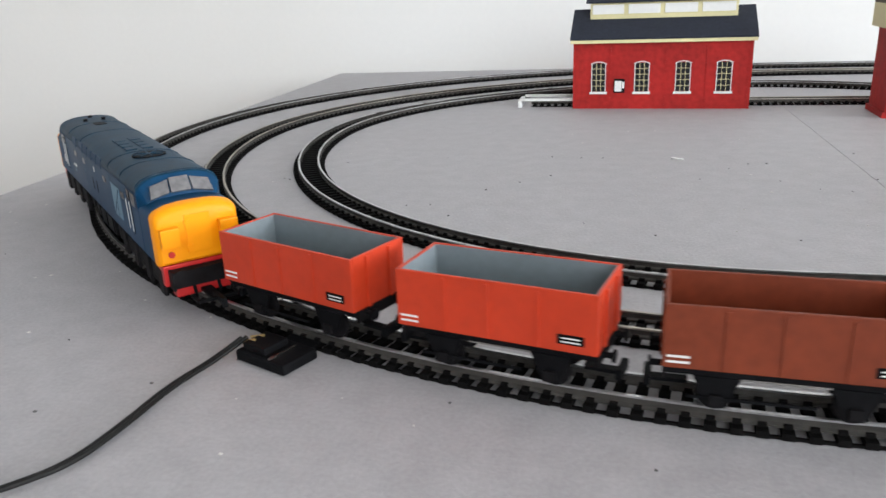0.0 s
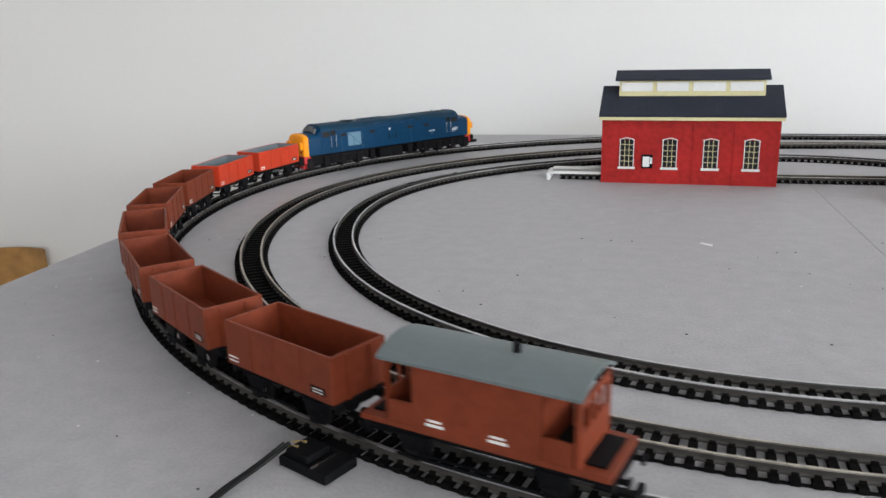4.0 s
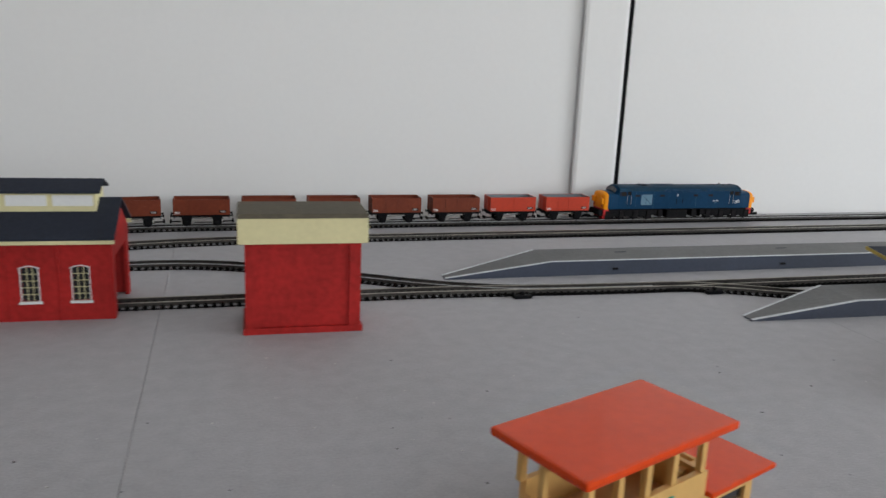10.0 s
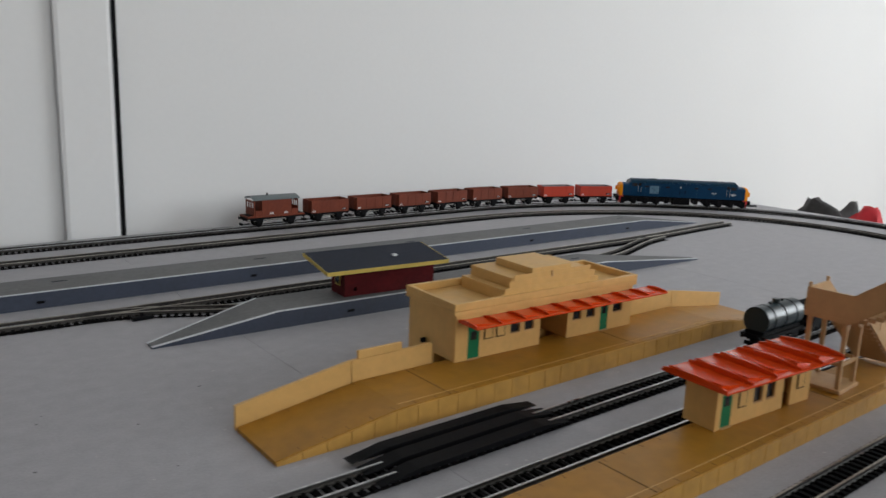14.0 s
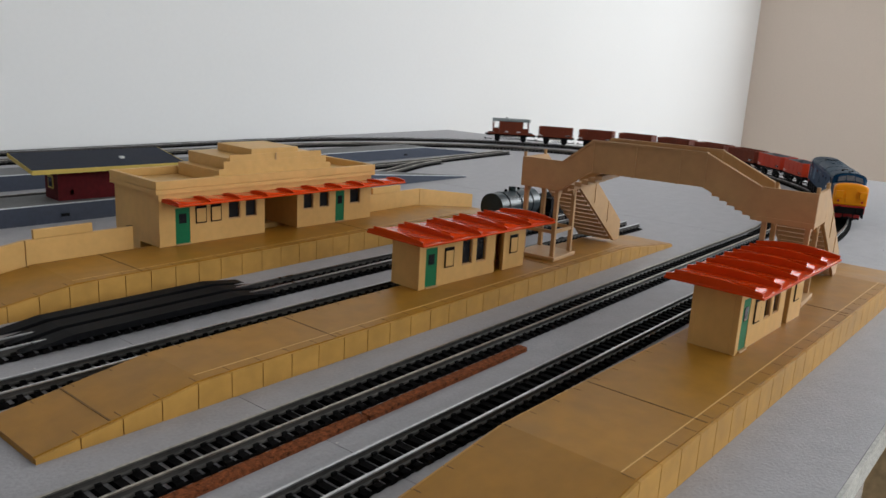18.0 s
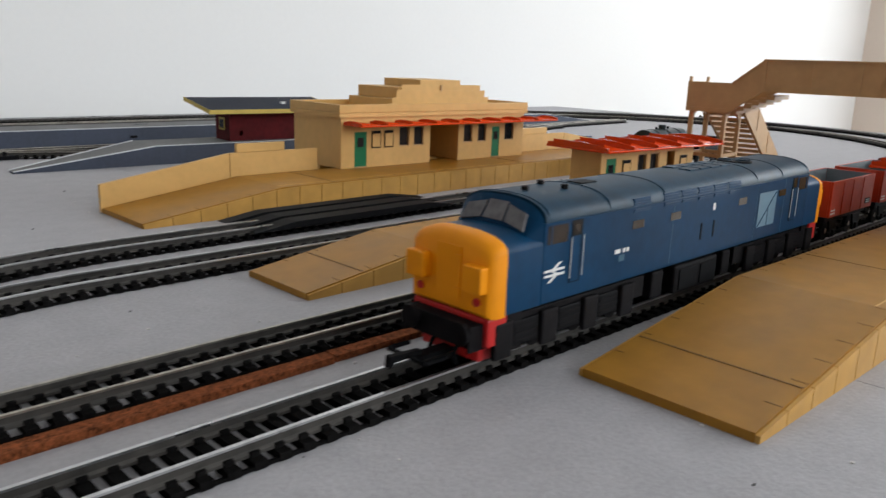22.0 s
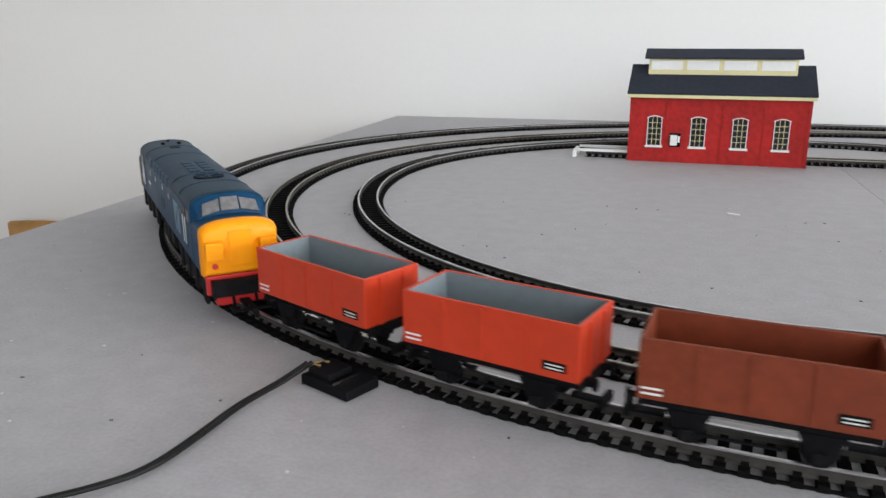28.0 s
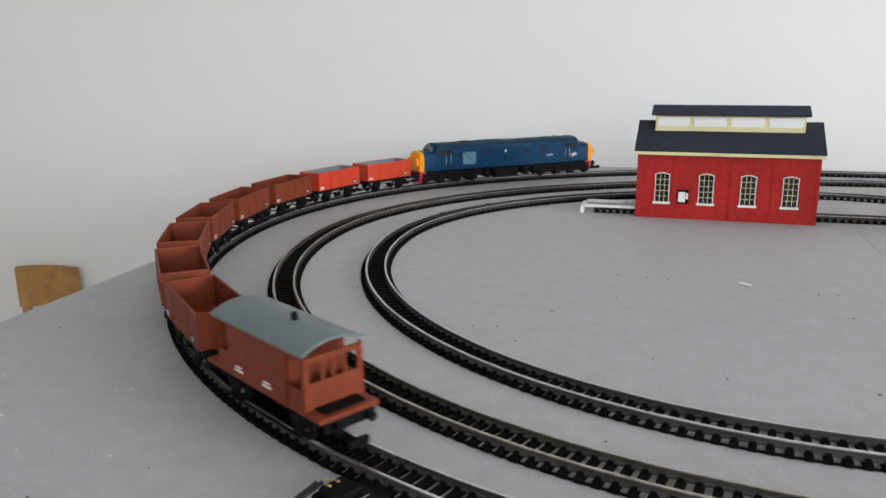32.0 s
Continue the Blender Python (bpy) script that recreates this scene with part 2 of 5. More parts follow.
bm = bmesh.new(); box(bm, XL - 1, XR + 1, YB, YB + 1, ZF - 0.5, ZC)
structure("wall_back", bm, WALL, "plain white painted plaster wall behind the layout", "wall")
bm = bmesh.new(); box(bm, XL - 1, XL, YF - 1, YB, ZF - 0.5, ZC)
structure("wall_left", bm, WALL, "plain white painted side wall", "wall")
# opening for an added fill window behind the viewer, to even out the light
FILL_WIN = (4.0, 24.0, 0.8, 12.5)
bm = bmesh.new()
panel(bm, Matrix.Translation((XL - 1, YF - 1, ZF - 0.5)), XR - XL + 2, ZC - ZF + 0.5, 1.0, [(FILL_WIN[0] - XL + 1, FILL_WIN[1] - XL + 1, FILL_WIN[2] - ZF + 0.5, FILL_WIN[3] - ZF + 0.5)])
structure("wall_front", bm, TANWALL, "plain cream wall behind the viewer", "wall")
WIN = (WIN0, WIN1, 0.8, 12.5)
bm = bmesh.new()
panel(bm, Matrix.Translation((XR, YF, ZF)) @ Matrix.Rotation(radians(90), 4, "Z") @ Matrix.Diagonal((1, -1, 1, 1)), YB - YF, ZC - ZF, 1.0,
      [(WIN[0] - YF, WIN[1] - YF, WIN[2] - ZF, WIN[3] - ZF)])
bmesh.ops.recalc_face_normals(bm, faces=bm.faces)
structure("wall_right", bm, TANWALL, "cream painted side wall with a window opening", "wall")
bm = bmesh.new(); box(bm, XL - 1, XR + 1, YF - 1, YB + 1, ZF - 1, ZF)
structure("floor", bm, FLOOR, "grey-brown carpeted floor", "floor")
bm = bmesh.new(); box(bm, XL - 1, XR + 1, YF - 1, YB + 1, ZC, ZC + 1)
structure("ceiling", bm, CEIL, "white painted ceiling", "ceiling")
# window 1 brings the daylight from the right; window 2 is added fill
for number, (a, b, c, d) in ((1, WIN), (2, FILL_WIN)):
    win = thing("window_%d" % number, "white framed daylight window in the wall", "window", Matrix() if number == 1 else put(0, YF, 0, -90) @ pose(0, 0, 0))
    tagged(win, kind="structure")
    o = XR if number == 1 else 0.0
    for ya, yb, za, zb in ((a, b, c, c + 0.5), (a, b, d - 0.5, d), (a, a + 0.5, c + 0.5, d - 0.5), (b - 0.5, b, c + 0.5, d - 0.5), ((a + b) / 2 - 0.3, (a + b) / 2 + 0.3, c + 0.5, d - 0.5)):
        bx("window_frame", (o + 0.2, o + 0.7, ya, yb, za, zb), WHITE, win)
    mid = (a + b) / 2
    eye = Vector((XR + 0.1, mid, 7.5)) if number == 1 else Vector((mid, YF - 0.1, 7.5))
    area_lamp("window_daylight", look(eye * S, (eye + (Vector((-10, 0, -1.5)) if number == 1 else Vector((0, 10, -1.5)))) * S), (b - a) * S * 0.95, 1.3, WATTS * (0.6 if number == 1 else 0.19), (0.9, 0.96, 1.0))
# boxed-in pipe and dark gap on the back wall
bx("pipe_boxing", (8.88, 9.58, YB - 0.1, YB, -1, ZC), WALL, None, kind="structure", bevel=0.06)
tagged(bpy.data.objects["pipe_boxing"], "white boxed-in pipe on the wall", "pipe boxing")
bx("black_cable", (9.6, 9.655, YB - 0.075, YB - 0.02, -1, ZC), BLACK, None, bevel=0.02)
tagged(bpy.data.objects["black_cable"], "black cable hanging down beside the boxing", "cable")

# ---- baseboard ----
BX = (-2.25, 3.38, 9.17, 14.9, 18.8, 21.6)
def edge_front(x):
    return np.interp(x, [-2.3, 6.0, 10.5, 22.0], [0.86, 0.85, 0.73, 0.5])


def edge_back(x):
    return np.interp(x, [-2.3, 6.0, 22.0], [11.35, 11.6, 11.7])


table = thing("baseboard", "grey fibreboard layout table on pine battens", "table")
for i, (a, b) in enumerate(zip(BX, BX[1:])):
    bm = bmesh.new()
    poly(bm, [(a + 0.0018, edge_front(a)), (b - 0.0018, edge_front(b)), (b - 0.0018, edge_back(b)), (a + 0.0018, edge_back(a))], "z", -0.12, 0.0)
    part("board_panel", bm, BOARD, table)
    bx("seam_strip", (b - 0.03, b + 0.03, 0.9, edge_back(b) - 0.05, -0.12, -0.012), SEAM, table) if i < 4 else None
    bm = bmesh.new()
    poly(bm, [(a, edge_front(a) - 0.018), (b, edge_front(b) - 0.018), (b, edge_front(b) - 0.001), (a, edge_front(a) - 0.001)], "z", -0.12, -0.004)
    part("board_facing", bm, BOARDEDGE, table)
for y in (0.95, 6.0, 10.9):
    bx("batten", (BX[0] + 0.1, BX[-1] - 0.1, y, y + 0.4, -0.6, -0.121), TIMBER, table)
for x in (-1.5, 9.6, 20.2):
    for y in (1.3, 10.4):
        bx("leg", (x, x + 0.5, y, y + 0.5, ZF, -0.6), TIMBER, table)


# ---- track plan ----
def quarter(cx, cy, a, b, d0, d1, n=26):
    return [(cx + a * math.cos(radians(d0 + (d1 - d0) * i / n)), cy + b * math.sin(radians(d0 + (d1 - d0) * i / n))) for i in range(n + 1)]


def line(x0, y0, x1, y1):
    n = max(2, int(math.hypot(x1 - x0, y1 - y0) / 0.25))
    return [(x0 + (x1 - x0) * i / n, y0 + (y1 - y0) * i / n) for i in range(n + 1)]


def ease(x0, y0, x1, y1, n=24):
    """An S-shaped turnout curve between two parallel tracks."""
    return [(x0 + (x1 - x0) * i / n, y0 + (y1 - y0) * (3 * (i / n) ** 2 - 2 * (i / n) ** 3)) for i in range(n + 1)]


def loop(front, back, lf, lb, rb, rf):
    """A closed oval, clockwise from above: along the front to the left, back to the right.
    front and back are (y at the left, y at the right); both straights bend a little, as hand-laid track does."""
    cy, cr = lf[1], rf[1]

    def bow(a, b, x0, x1):
        return [(x0 + (x1 - x0) * i / 60, a + (b - a) * (0.45 * i / 60 + 0.55 * (i / 60) ** 2)) for i in range(61)]
    p = bow(front[0], front[1], lf[0], rf[0])[::-1]
    p += quarter(lf[0], cy, lf[2], cy - front[0], 270, 180)
    p += quarter(lb[0], cy, lb[2], back[0] - cy, 180, 90)
    p += bow(back[0], back[1], lb[0], rb[0])
    p += quarter(rb[0], cr, rb[2], back[1] - cr, 90, 0)
    p += quarter(rf[0], cr, rf[2], cr - front[1], 0, -90)
    return p


class Path:
    def __init__(self, pts, closed=False):
        q = [pts[0]]
        for p in pts[1:]:
            if math.hypot(p[0] - q[-1][0], p[1] - q[-1][1]) > 1e-4:
                q.append(p)
        if closed:
            q.append(q[0]) if math.hypot(q[0][0] - q[-1][0], q[0][1] - q[-1][1]) > 1e-4 else None
        self.p = np.array(q)
        self.s = np.r_[0, np.cumsum(np.hypot(*np.diff(self.p, axis=0).T))]
        self.length, self.closed = self.s[-1], closed

    def at(self, s):
        s = s % self.length if self.closed else s
        return np.array([np.interp(s, self.s, self.p[:, 0]), np.interp(s, self.s, self.p[:, 1])])

    def way(self, s):
        d = self.at(s + 0.05) - self.at(s - 0.05)
        return d / (np.hypot(*d) + 1e-9)


OUTER = Path(loop((2.14, 1.98), (11.16, 11.18), (2.7, 6.6, 4.76), (3.6, 6.6, 5.66), (15.3, 6.5, 5.75), (15.2, 6.5, 5.85)), True)
MIDDLE = Path(loop((2.625, 2.52), (10.39, 10.4), (2.6, 6.4, 3.86), (4.4, 6.4, 5.66), (14.9, 6.4, 5.05), (14.8, 6.4, 5.15)), True)
INNER = Path(line(4.3, 3.18, 2.6, 3.18) + quarter(2.6, 6.4, 3.18, 3.22, 270, 180) + quarter(3.2, 6.4, 3.78, 2.97, 180, 90) + ease(3.3, 9.37, 6.9, 8.02) + line(6.95, 8.0, 8.0, 7.95))

G, RT = 0.07, 0.06   # half gauge, rail top


def sweep(path, off, prof, step=0.12, s0=0.0, s1=None):
    """Verts and faces of a profile (across, z) swept along a path."""
    s1 = path.length if s1 is None else s1
    n = max(2, int((s1 - s0) / step))
    vs, fs, k = [], [], len(prof)
    for i in range(n + 1):
        s = s0 + (s1 - s0) * i / n
        c, w = path.at(min(s, path.length - 1e-6)), path.way(s if path.closed else min(max(s, 0.06), path.length - 0.06))
        for a, z in prof:
            vs.append((c[0] - w[1] * (off + a), c[1] + w[0] * (off + a), z))
    for i in range(n):
        for j in range(k):
            fs.append((i * k + j, i * k + (j + 1) % k, (i + 1) * k + (j + 1) % k, (i + 1) * k + j))
    return vs, fs


def mesh_of(name, vs, fs, material, parent, label="", kind=""):
    me = bpy.data.meshes.new(name)
    me.from_pydata([(x * S, y * S, z * S) for x, y, z in vs], [], fs)
    me.materials.append(material)
    me.validate()
    b = bmesh.new()
    b.from_mesh(me)
    bmesh.ops.recalc_face_normals(b, faces=b.faces)
    b.to_mesh(me)
    b.free()
    ob = new(name, me)
    ob.parent = parent
    return tagged(ob, label, kind=kind)


RAILPROF = [(-0.012, 0.022), (-0.012, 0.03), (-0.004, 0.036), (-0.006, 0.054), (-0.006, RT), (0.006, RT), (0.006, 0.054), (0.004, 0.036), (0.012, 0.03), (0.012, 0.022)]
CUBE = [(0, 1, 3, 2), (4, 6, 7, 5), (0, 4, 5, 1), (2, 3, 7, 6), (0, 2, 6, 4), (1, 5, 7, 3)]
bm = bmesh.new()
box(bm, -0.017, 0.017, -0.113, 0.113, 0.0, 0.022)
for q in (-G, G):
    box(bm, -0.012, 0.012, q - 0.018, q + 0.018, 0.022, 0.034)
bm.transform(Matrix.Scale(S, 4))
SLEEPER_MESH = bpy.data.meshes.new("sleeper")
bm.to_mesh(SLEEPER_MESH)
bm.free()
SLEEPER_MESH.materials.append(SLEEPER)
LOOSE = 0


def track(path, label, rail=RAIL, near=None, pitch=0.07, s0=0.0, s1=None):
    """Two rails on sleepers; sleepers inside near = (x0, x1, y0, y1) are pieces of their own."""
    global LOOSE
    s1 = path.length if s1 is None else s1
    t = thing("railway_track", label, "railway track", group="tracks on the baseboard")
    for q in (-G, G):
        vs, fs = sweep(path, q, RAILPROF, 0.12, s0, s1)
        r = mesh_of("rail", vs, fs, rail, t)
        r.data.materials.append(RAILWEB)   # only the rail head is polished
        for p in r.data.polygons:
            p.material_index = 0 if p.center.z > 0.05 * S else 1
    n = int((s1 - s0) / pitch)
    vs, fs = [], []
    for i in range(n):
        s = s0 + pitch * (i + 0.5)
        c, w = path.at(s), path.way(s)
        if near and near[0] < c[0] < near[1] and near[2] < c[1] < near[3] and LOOSE < 300:
            LOOSE += 1
            o = new("sleeper", SLEEPER_MESH)
            o.parent = t
            o.matrix_basis = put(c[0], c[1], 0.0005, math.degrees(math.atan2(w[1], w[0])))
            continue
        k = len(vs)
        for a in (-0.017, 0.017):
            for b in (-0.113, 0.113):
                for z in (0.0005, 0.022):
                    vs.append((c[0] + w[0] * a - w[1] * b, c[1] + w[1] * a + w[0] * b, z))
        fs += [tuple(k + j for j in f) for f in CUBE]
        for q in (-G, G):
            k = len(vs)
            for a in (-0.012, 0.012):
                for b in (q - 0.018, q + 0.018):
                    for z in (0.022, 0.034):
                        vs.append((c[0] + w[0] * a - w[1] * b, c[1] + w[1] * a + w[0] * b, z))
            fs += [tuple(k + j for j in f) for f in CUBE]
    if vs:
        mesh_of("sleeper_bed", vs, fs, SLEEPER, t, kind="stuff")
    vs, fs = [], []
    for q in (-0.105, 0.105):   # webs that join the sleepers
        v, f = sweep(path, q, [(-0.006, 0.002), (-0.006, 0.01), (0.006, 0.01), (0.006, 0.002)], 0.12, s0, s1)
        fs += [tuple(len(vs) + j for j in x) for x in f]
        vs += v
    mesh_of("sleeper_web", vs, fs, SLEEPER, t)
    return t


track(OUTER, "outer oval of nickel rails on black sleepers", RAIL, (-1.0, 3.6, 1.5, 4.0), 0.068)
track(MIDDLE, "middle oval of dull rails on black sleepers", RAILOLD, (-0.8, 4.0, 2.0, 4.2), 0.068)
track(INNER, "inner curve of nickel rails on black sleepers", RAIL, (-0.4, 4.4, 2.9, 5.0), 0.068)
SHEDLINE = Path(line(0.98, 8.09, 5.2, 8.07) + ease(5.25, 8.07, 8.2, 7.93) + line(8.3, 7.92, 15.5, 7.85) + ease(15.6, 7.85, 18.6, 8.0))
track(SHEDLINE, "siding through the engine shed and between the platforms", RAILOLD)
track(Path(ease(8.15, 7.93, 10.2, 7.28) + line(10.3, 7.28, 14.2, 7.26) + ease(14.3, 7.26, 16.4, 7.76)), "loop siding behind the low platform", RAILOLD)
SIDE_A = Path(line(4.3, 3.18, 4.6, 3.19) + ease(4.7, 3.2, 8.0, 4.1) + line(8.1, 4.1, 14.6, 4.08))
track(SIDE_A, "siding beside the station building platform", RAIL)
SIDE_B = Path(ease(3.7, 2.64, 5.2, 3.02) + ease(5.25, 3.03, 7.7, 3.62) + line(7.8, 3.62, 14.3, 3.52))
track(SIDE_B, "siding behind the island platform", RAIL)
for x, y, n in ((6.6, 8.03, "switch_blade"), (8.6, 7.9, "switch_blade"), (4.2, 2.75, "switch_blade"), (5.4, 3.2, "switch_blade")):
    sw = thing("point_motor", "black point lever box between the sleepers", "point motor", put(x, y - 0.19, 0))
    bx("housing", (-0.09, 0.09, -0.03, 0.03, 0.001, 0.035), BLACK, sw, bevel=0.006)
    bx("lever", (-0.012, 0.012, -0.012, 0.012, 0.035, 0.07), BLACK, sw)
bs = thing("buffer_stop", "white buffer stop at the end of the shed siding", "buffer stop", put(0.95, 8.09, 0))
bx("sleeper_beam", (-0.06, 0.5, -0.17, -0.12, 0.066, 0.09), WHITE, bs, bevel=0.005)
bx("sleeper_beam", (-0.06, 0.5, 0.12, 0.17, 0.066, 0.09), WHITE, bs, bevel=0.005)
bx("stop_block", (-0.1, -0.061, -0.17, 0.17, 0.0, 0.072), WHITE, bs, bevel=0.008)
cork = thing("cork_strip", "rust-brown cork strip beside the track", "cork strip")
for x0, x1, d in ((6.0, 6.9, 0.004), (6.91, 8.0, -0.003), (8.01, 9.4, 0.002), (9.41, 10.6, -0.004)):
    bm = bmesh.new()
    ya, yb = (np.interp(x, MIDDLE.p[:61, 0][::-1], MIDDLE.p[:61, 1][::-1]) - 0.2 + d for x in (x0, x1))
    poly(bm, [(x0, ya), (x1, yb), (x1, yb + 0.055), (x0, ya + 0.055)], "z", 0.0, 0.02 + abs(d))
    part("cork_piece", bm, CORK, cork)
# black rerailing ramp over the siding
rr = thing("rerailing_ramp", "black plastic rerailing ramp laid over the siding", "ramp", put(9.44, 4.17, 0, 0))
for y0, y1 in ((-0.21, -0.1), (-0.055, 0.055), (0.1, 0.19)):
    bm = bmesh.new()
    poly(bm, [(-0.75, 0.04), (-0.5, 0.075), (0.5, 0.075), (0.75, 0.04)], "y", y0, y1)
    part("ramp_strip", bm, BLACK, rr)

# ---- platforms ----
DK = 0.165


def platform(label, x0, x1, y0, y1, k0, k1, joints, h=DK, rz=0.0):
    """An ochre platform with ramped ends, tongue-and-groove faces and slab joints. The skirt boards are pieces."""
    t = thing("station_platform", label, "platform", put(x0, y0, 0, rz), "cream platforms")
    L, W, a, b = x1 - x0, y1 - y0, k0 - x0, k1 - x0
    prof = [(0, 0.0), (0, 0.028), (a, h), (b, h), (L, 0.028), (L, 0.0)]
    bm = bmesh.new()
    poly(bm, prof, "y", 0.014, W - 0.014)
    part("deck", bm, DECK, t, "glossy ochre deck")
    def top(x):
        return np.interp(x, [0, a, b, L], [0.028, h, h, 0.028]) - 0.006
    n = int(L / 0.165)
    for i in range(n):
        xa, xb = L * i / n + 0.0025, L * (i + 1) / n - 0.0025
        for ya in (0.0, W - 0.013):
            bm = bmesh.new()
            poly(bm, [(xa, 0.0), (xa, top(xa)), (xb, top(xb)), (xb, 0.0)], "y", ya, ya + 0.013)
            part("facing_panel", bm, FACING, t)
    for j in joints:
        z = top(j - x0) + 0.0075
        bm = bmesh.new()
        box(bm, j - x0 - 0.004, j - x0 + 0.004, 0.02, W - 0.02, z - 0.006, z)
        part("slab_joint", bm, GROOVE, t)
    for i in range(1, n):
        x = L * i / n
        for ya, yb in ((0.018, 0.07), (W - 0.05, W - 0.018)):
            z = top(x) + 0.0068
            bx("slab_joint", (x - 0.0022, x + 0.0022, ya, yb, z - 0.004, z), GROOVE, t)
    for y in (0.07,):
        bx("edge_line", (a, b, y, y + 0.006, h - 0.004, h + 0.0015), CREAM, t)
    return t


def window_unit(parent, x0, x1, z0, z1, y, panes=2):
    w = bx("window_frame", (x0, x1, y - 0.004, y + 0.004, z0, z0 + 0.008), TAN, parent)
    bx("window_frame", (x0, x1, y - 0.004, y + 0.004, z1 - 0.008, z1), TAN, parent)
    for x in (x0, x1 - 0.008):
        bx("window_frame", (x, x + 0.008, y - 0.004, y + 0.004, z0 + 0.008, z1 - 0.008), TAN, parent)
    bx("pane", (x0 + 0.009, x1 - 0.009, y + 0.012, y + 0.016, z0 + 0.008, z1 - 0.008), DARKGLASS, parent)


def door_unit(parent, x0, x1, z1, y):
    d = bx("door", (x0, x1, y - 0.006, y + 0.01, 0.0, z1), GREEN, parent, "green door with a dark pane")
    w = x1 - x0
    bx("pane", (x0 + w * 0.25, x1 - w * 0.25, y - 0.009, y - 0.005, z1 * 0.58, z1 * 0.84), DARKGLASS, d)
    bx("threshold", (x0, x1, y - 0.02, y - 0.0061, 0.0, 0.008), TAN, parent)


def poster(parent, x0, x1, z0, z1, y):
    b = bx("notice_frame", (x0, x1, y - 0.006, y - 0.001, z0, z1), BLACK, parent)
    bx("notice_sheet", (x0 + 0.008, x1 - 0.008, y - 0.008, y - 0.0055, z0 + 0.008, z1 - 0.02), CREAM, b)


def scallop_roof(parent, x0, x1, y0, y1, z, n, rise):
    """A red canopy of n shallow bays whose ribs stand proud and fall towards the back."""
    bx("canopy_sheet", (x0, x1, y0, y1, z, z + 0.012), REDROOF, parent, bevel=0.004)
    for i in range(n + 1):
        x = x0 + (x1 - x0 - 0.016) * i / n
        bm = bmesh.new()
        prof = [(y0 + 0.01, z + 0.012)] + [(y0 + 0.01 + (y1 - y0 - 0.02) * k / 8, z + 0.014 + rise * math.sin(math.pi * (0.12 + 0.76 * k / 8))) for k in range(9)] + [(y1 - 0.01, z + 0.012)]
        poly(bm, prof, "x", x, x + 0.016)
        part("canopy_rib", bm, REDROOF, parent)
    for i in range(n):   # sagging sheets between the ribs
        xa, xb = x0 + (x1 - x0) * i / n + 0.012, x0 + (x1 - x0) * (i + 1) / n
        bm = bmesh.new()
        prof = [(xa, z + 0.012), (xa, z + 0.012 + rise)] + [(xa + (xb - xa) * k / 5, z + 0.012 + rise * (1 - k / 5) ** 1.6) for k in range(1, 6)]
        poly(bm, prof, "y", y0 + 0.05, y1 - 0.05)
        part("canopy_bay", bm, REDROOF, parent)


PA = platform("ochre plastic platform with ramped ends and a station building", 8.36, 13.72, 4.545, 5.11, 9.25, 12.8, (9.65, 11.6), 0.15, -0.3)
for x0, x1, za, zb in ((0, 0.85, 0.165, 0.3), (0.85, 1.55, 0.3, 0.3), (3.7, 4.5, 0.3, 0.3), (4.5, 5.36, 0.3, 0.165)):
    bm = bmesh.new()
    poly(bm, [(x0, 0.0), (x0, za), (x1 - 0.006, zb), (x1 - 0.006, 0.0)], "y", 0.567, 0.597)
    part("parapet_wall", bm, CREAM, PA)
bx("name_board", (0.9, 1.27, 0.569, 0.595, 0.301, 0.36), CREAM, PA, bevel=0.004)
bx("name_board", (3.85, 4.22, 0.569, 0.595, 0.301, 0.36), CREAM, PA, bevel=0.004)

# station building
SB = thing("station_building", "cream plastic station building with stepped parapet, red canopy and green doors", "station building", put(10.04, 5.0, 0.1505, -2.5) @ Matrix.Diagonal((0.86, 0.94, 1.07, 1)))
bw, bd, bh = 2.28, 0.66, 0.345
holes = [(0.14, 0.27, 0.0, 0.245), (0.63, 0.75, 0.13, 0.275), (0.8, 0.92, 0.13, 0.275), (1.0, 1.36, 0.0, 0.3), (1.43, 1.55, 0.13, 0.275), (1.62, 1.74, 0.13, 0.275), (1.82, 1.93, 0.0, 0.245), (2.0, 2.14, 0.13, 0.275)]
bm = bmesh.new(); panel(bm, Matrix(), bw, bh, 0.03, holes)
part("front_wall", bm, CREAM, SB)
for x in (0.0, bw - 0.03):
    bx("side_wall", (x, x + 0.03, 0.031, bd - 0.031, 0, bh), CREAM, SB)
bx("back_wall", (0, bw, bd - 0.03, bd, -DK, bh), CREAM, SB)
bx("passage_wall", (0.97, 0.999, 0.031, bd - 0.031, 0, bh), CREAM, SB)
bx("passage_wall", (1.361, 1.39, 0.031, bd - 0.031, 0, bh), CREAM, SB)
bx("plinth", (0, bw, 0.29, bd - 0.031, -DK, -0.001), CREAM, SB)
bx("flat_roof", (-0.03, bw + 0.03, -0.02, bd + 0.02, bh + 0.001, bh + 0.03), CREAM, SB)
for d in ((-0.03, bw + 0.03, -0.02, 0.02), (-0.03, bw + 0.03, bd - 0.02, bd + 0.02), (-0.03, 0.01, 0.021, bd - 0.021), (bw - 0.01, bw + 0.03, 0.021, bd - 0.021)):
    bx("roof_kerb", (*d, bh + 0.031, bh + 0.085), CREAM, SB, bevel=0.004)
bx("upper_storey", (0.55, 1.75, 0.021, 0.6, bh + 0.031, bh + 0.12), CREAM, SB, bevel=0.004)
bx("upper_storey", (0.64, 1.66, 0.03, 0.58, bh + 0.121, bh + 0.2), CREAM, SB, bevel=0.004)
bx("clock_block", (0.88, 1.38, 0.022, 0.5, bh + 0.201, bh + 0.255), CREAM, SB, bevel=0.004)
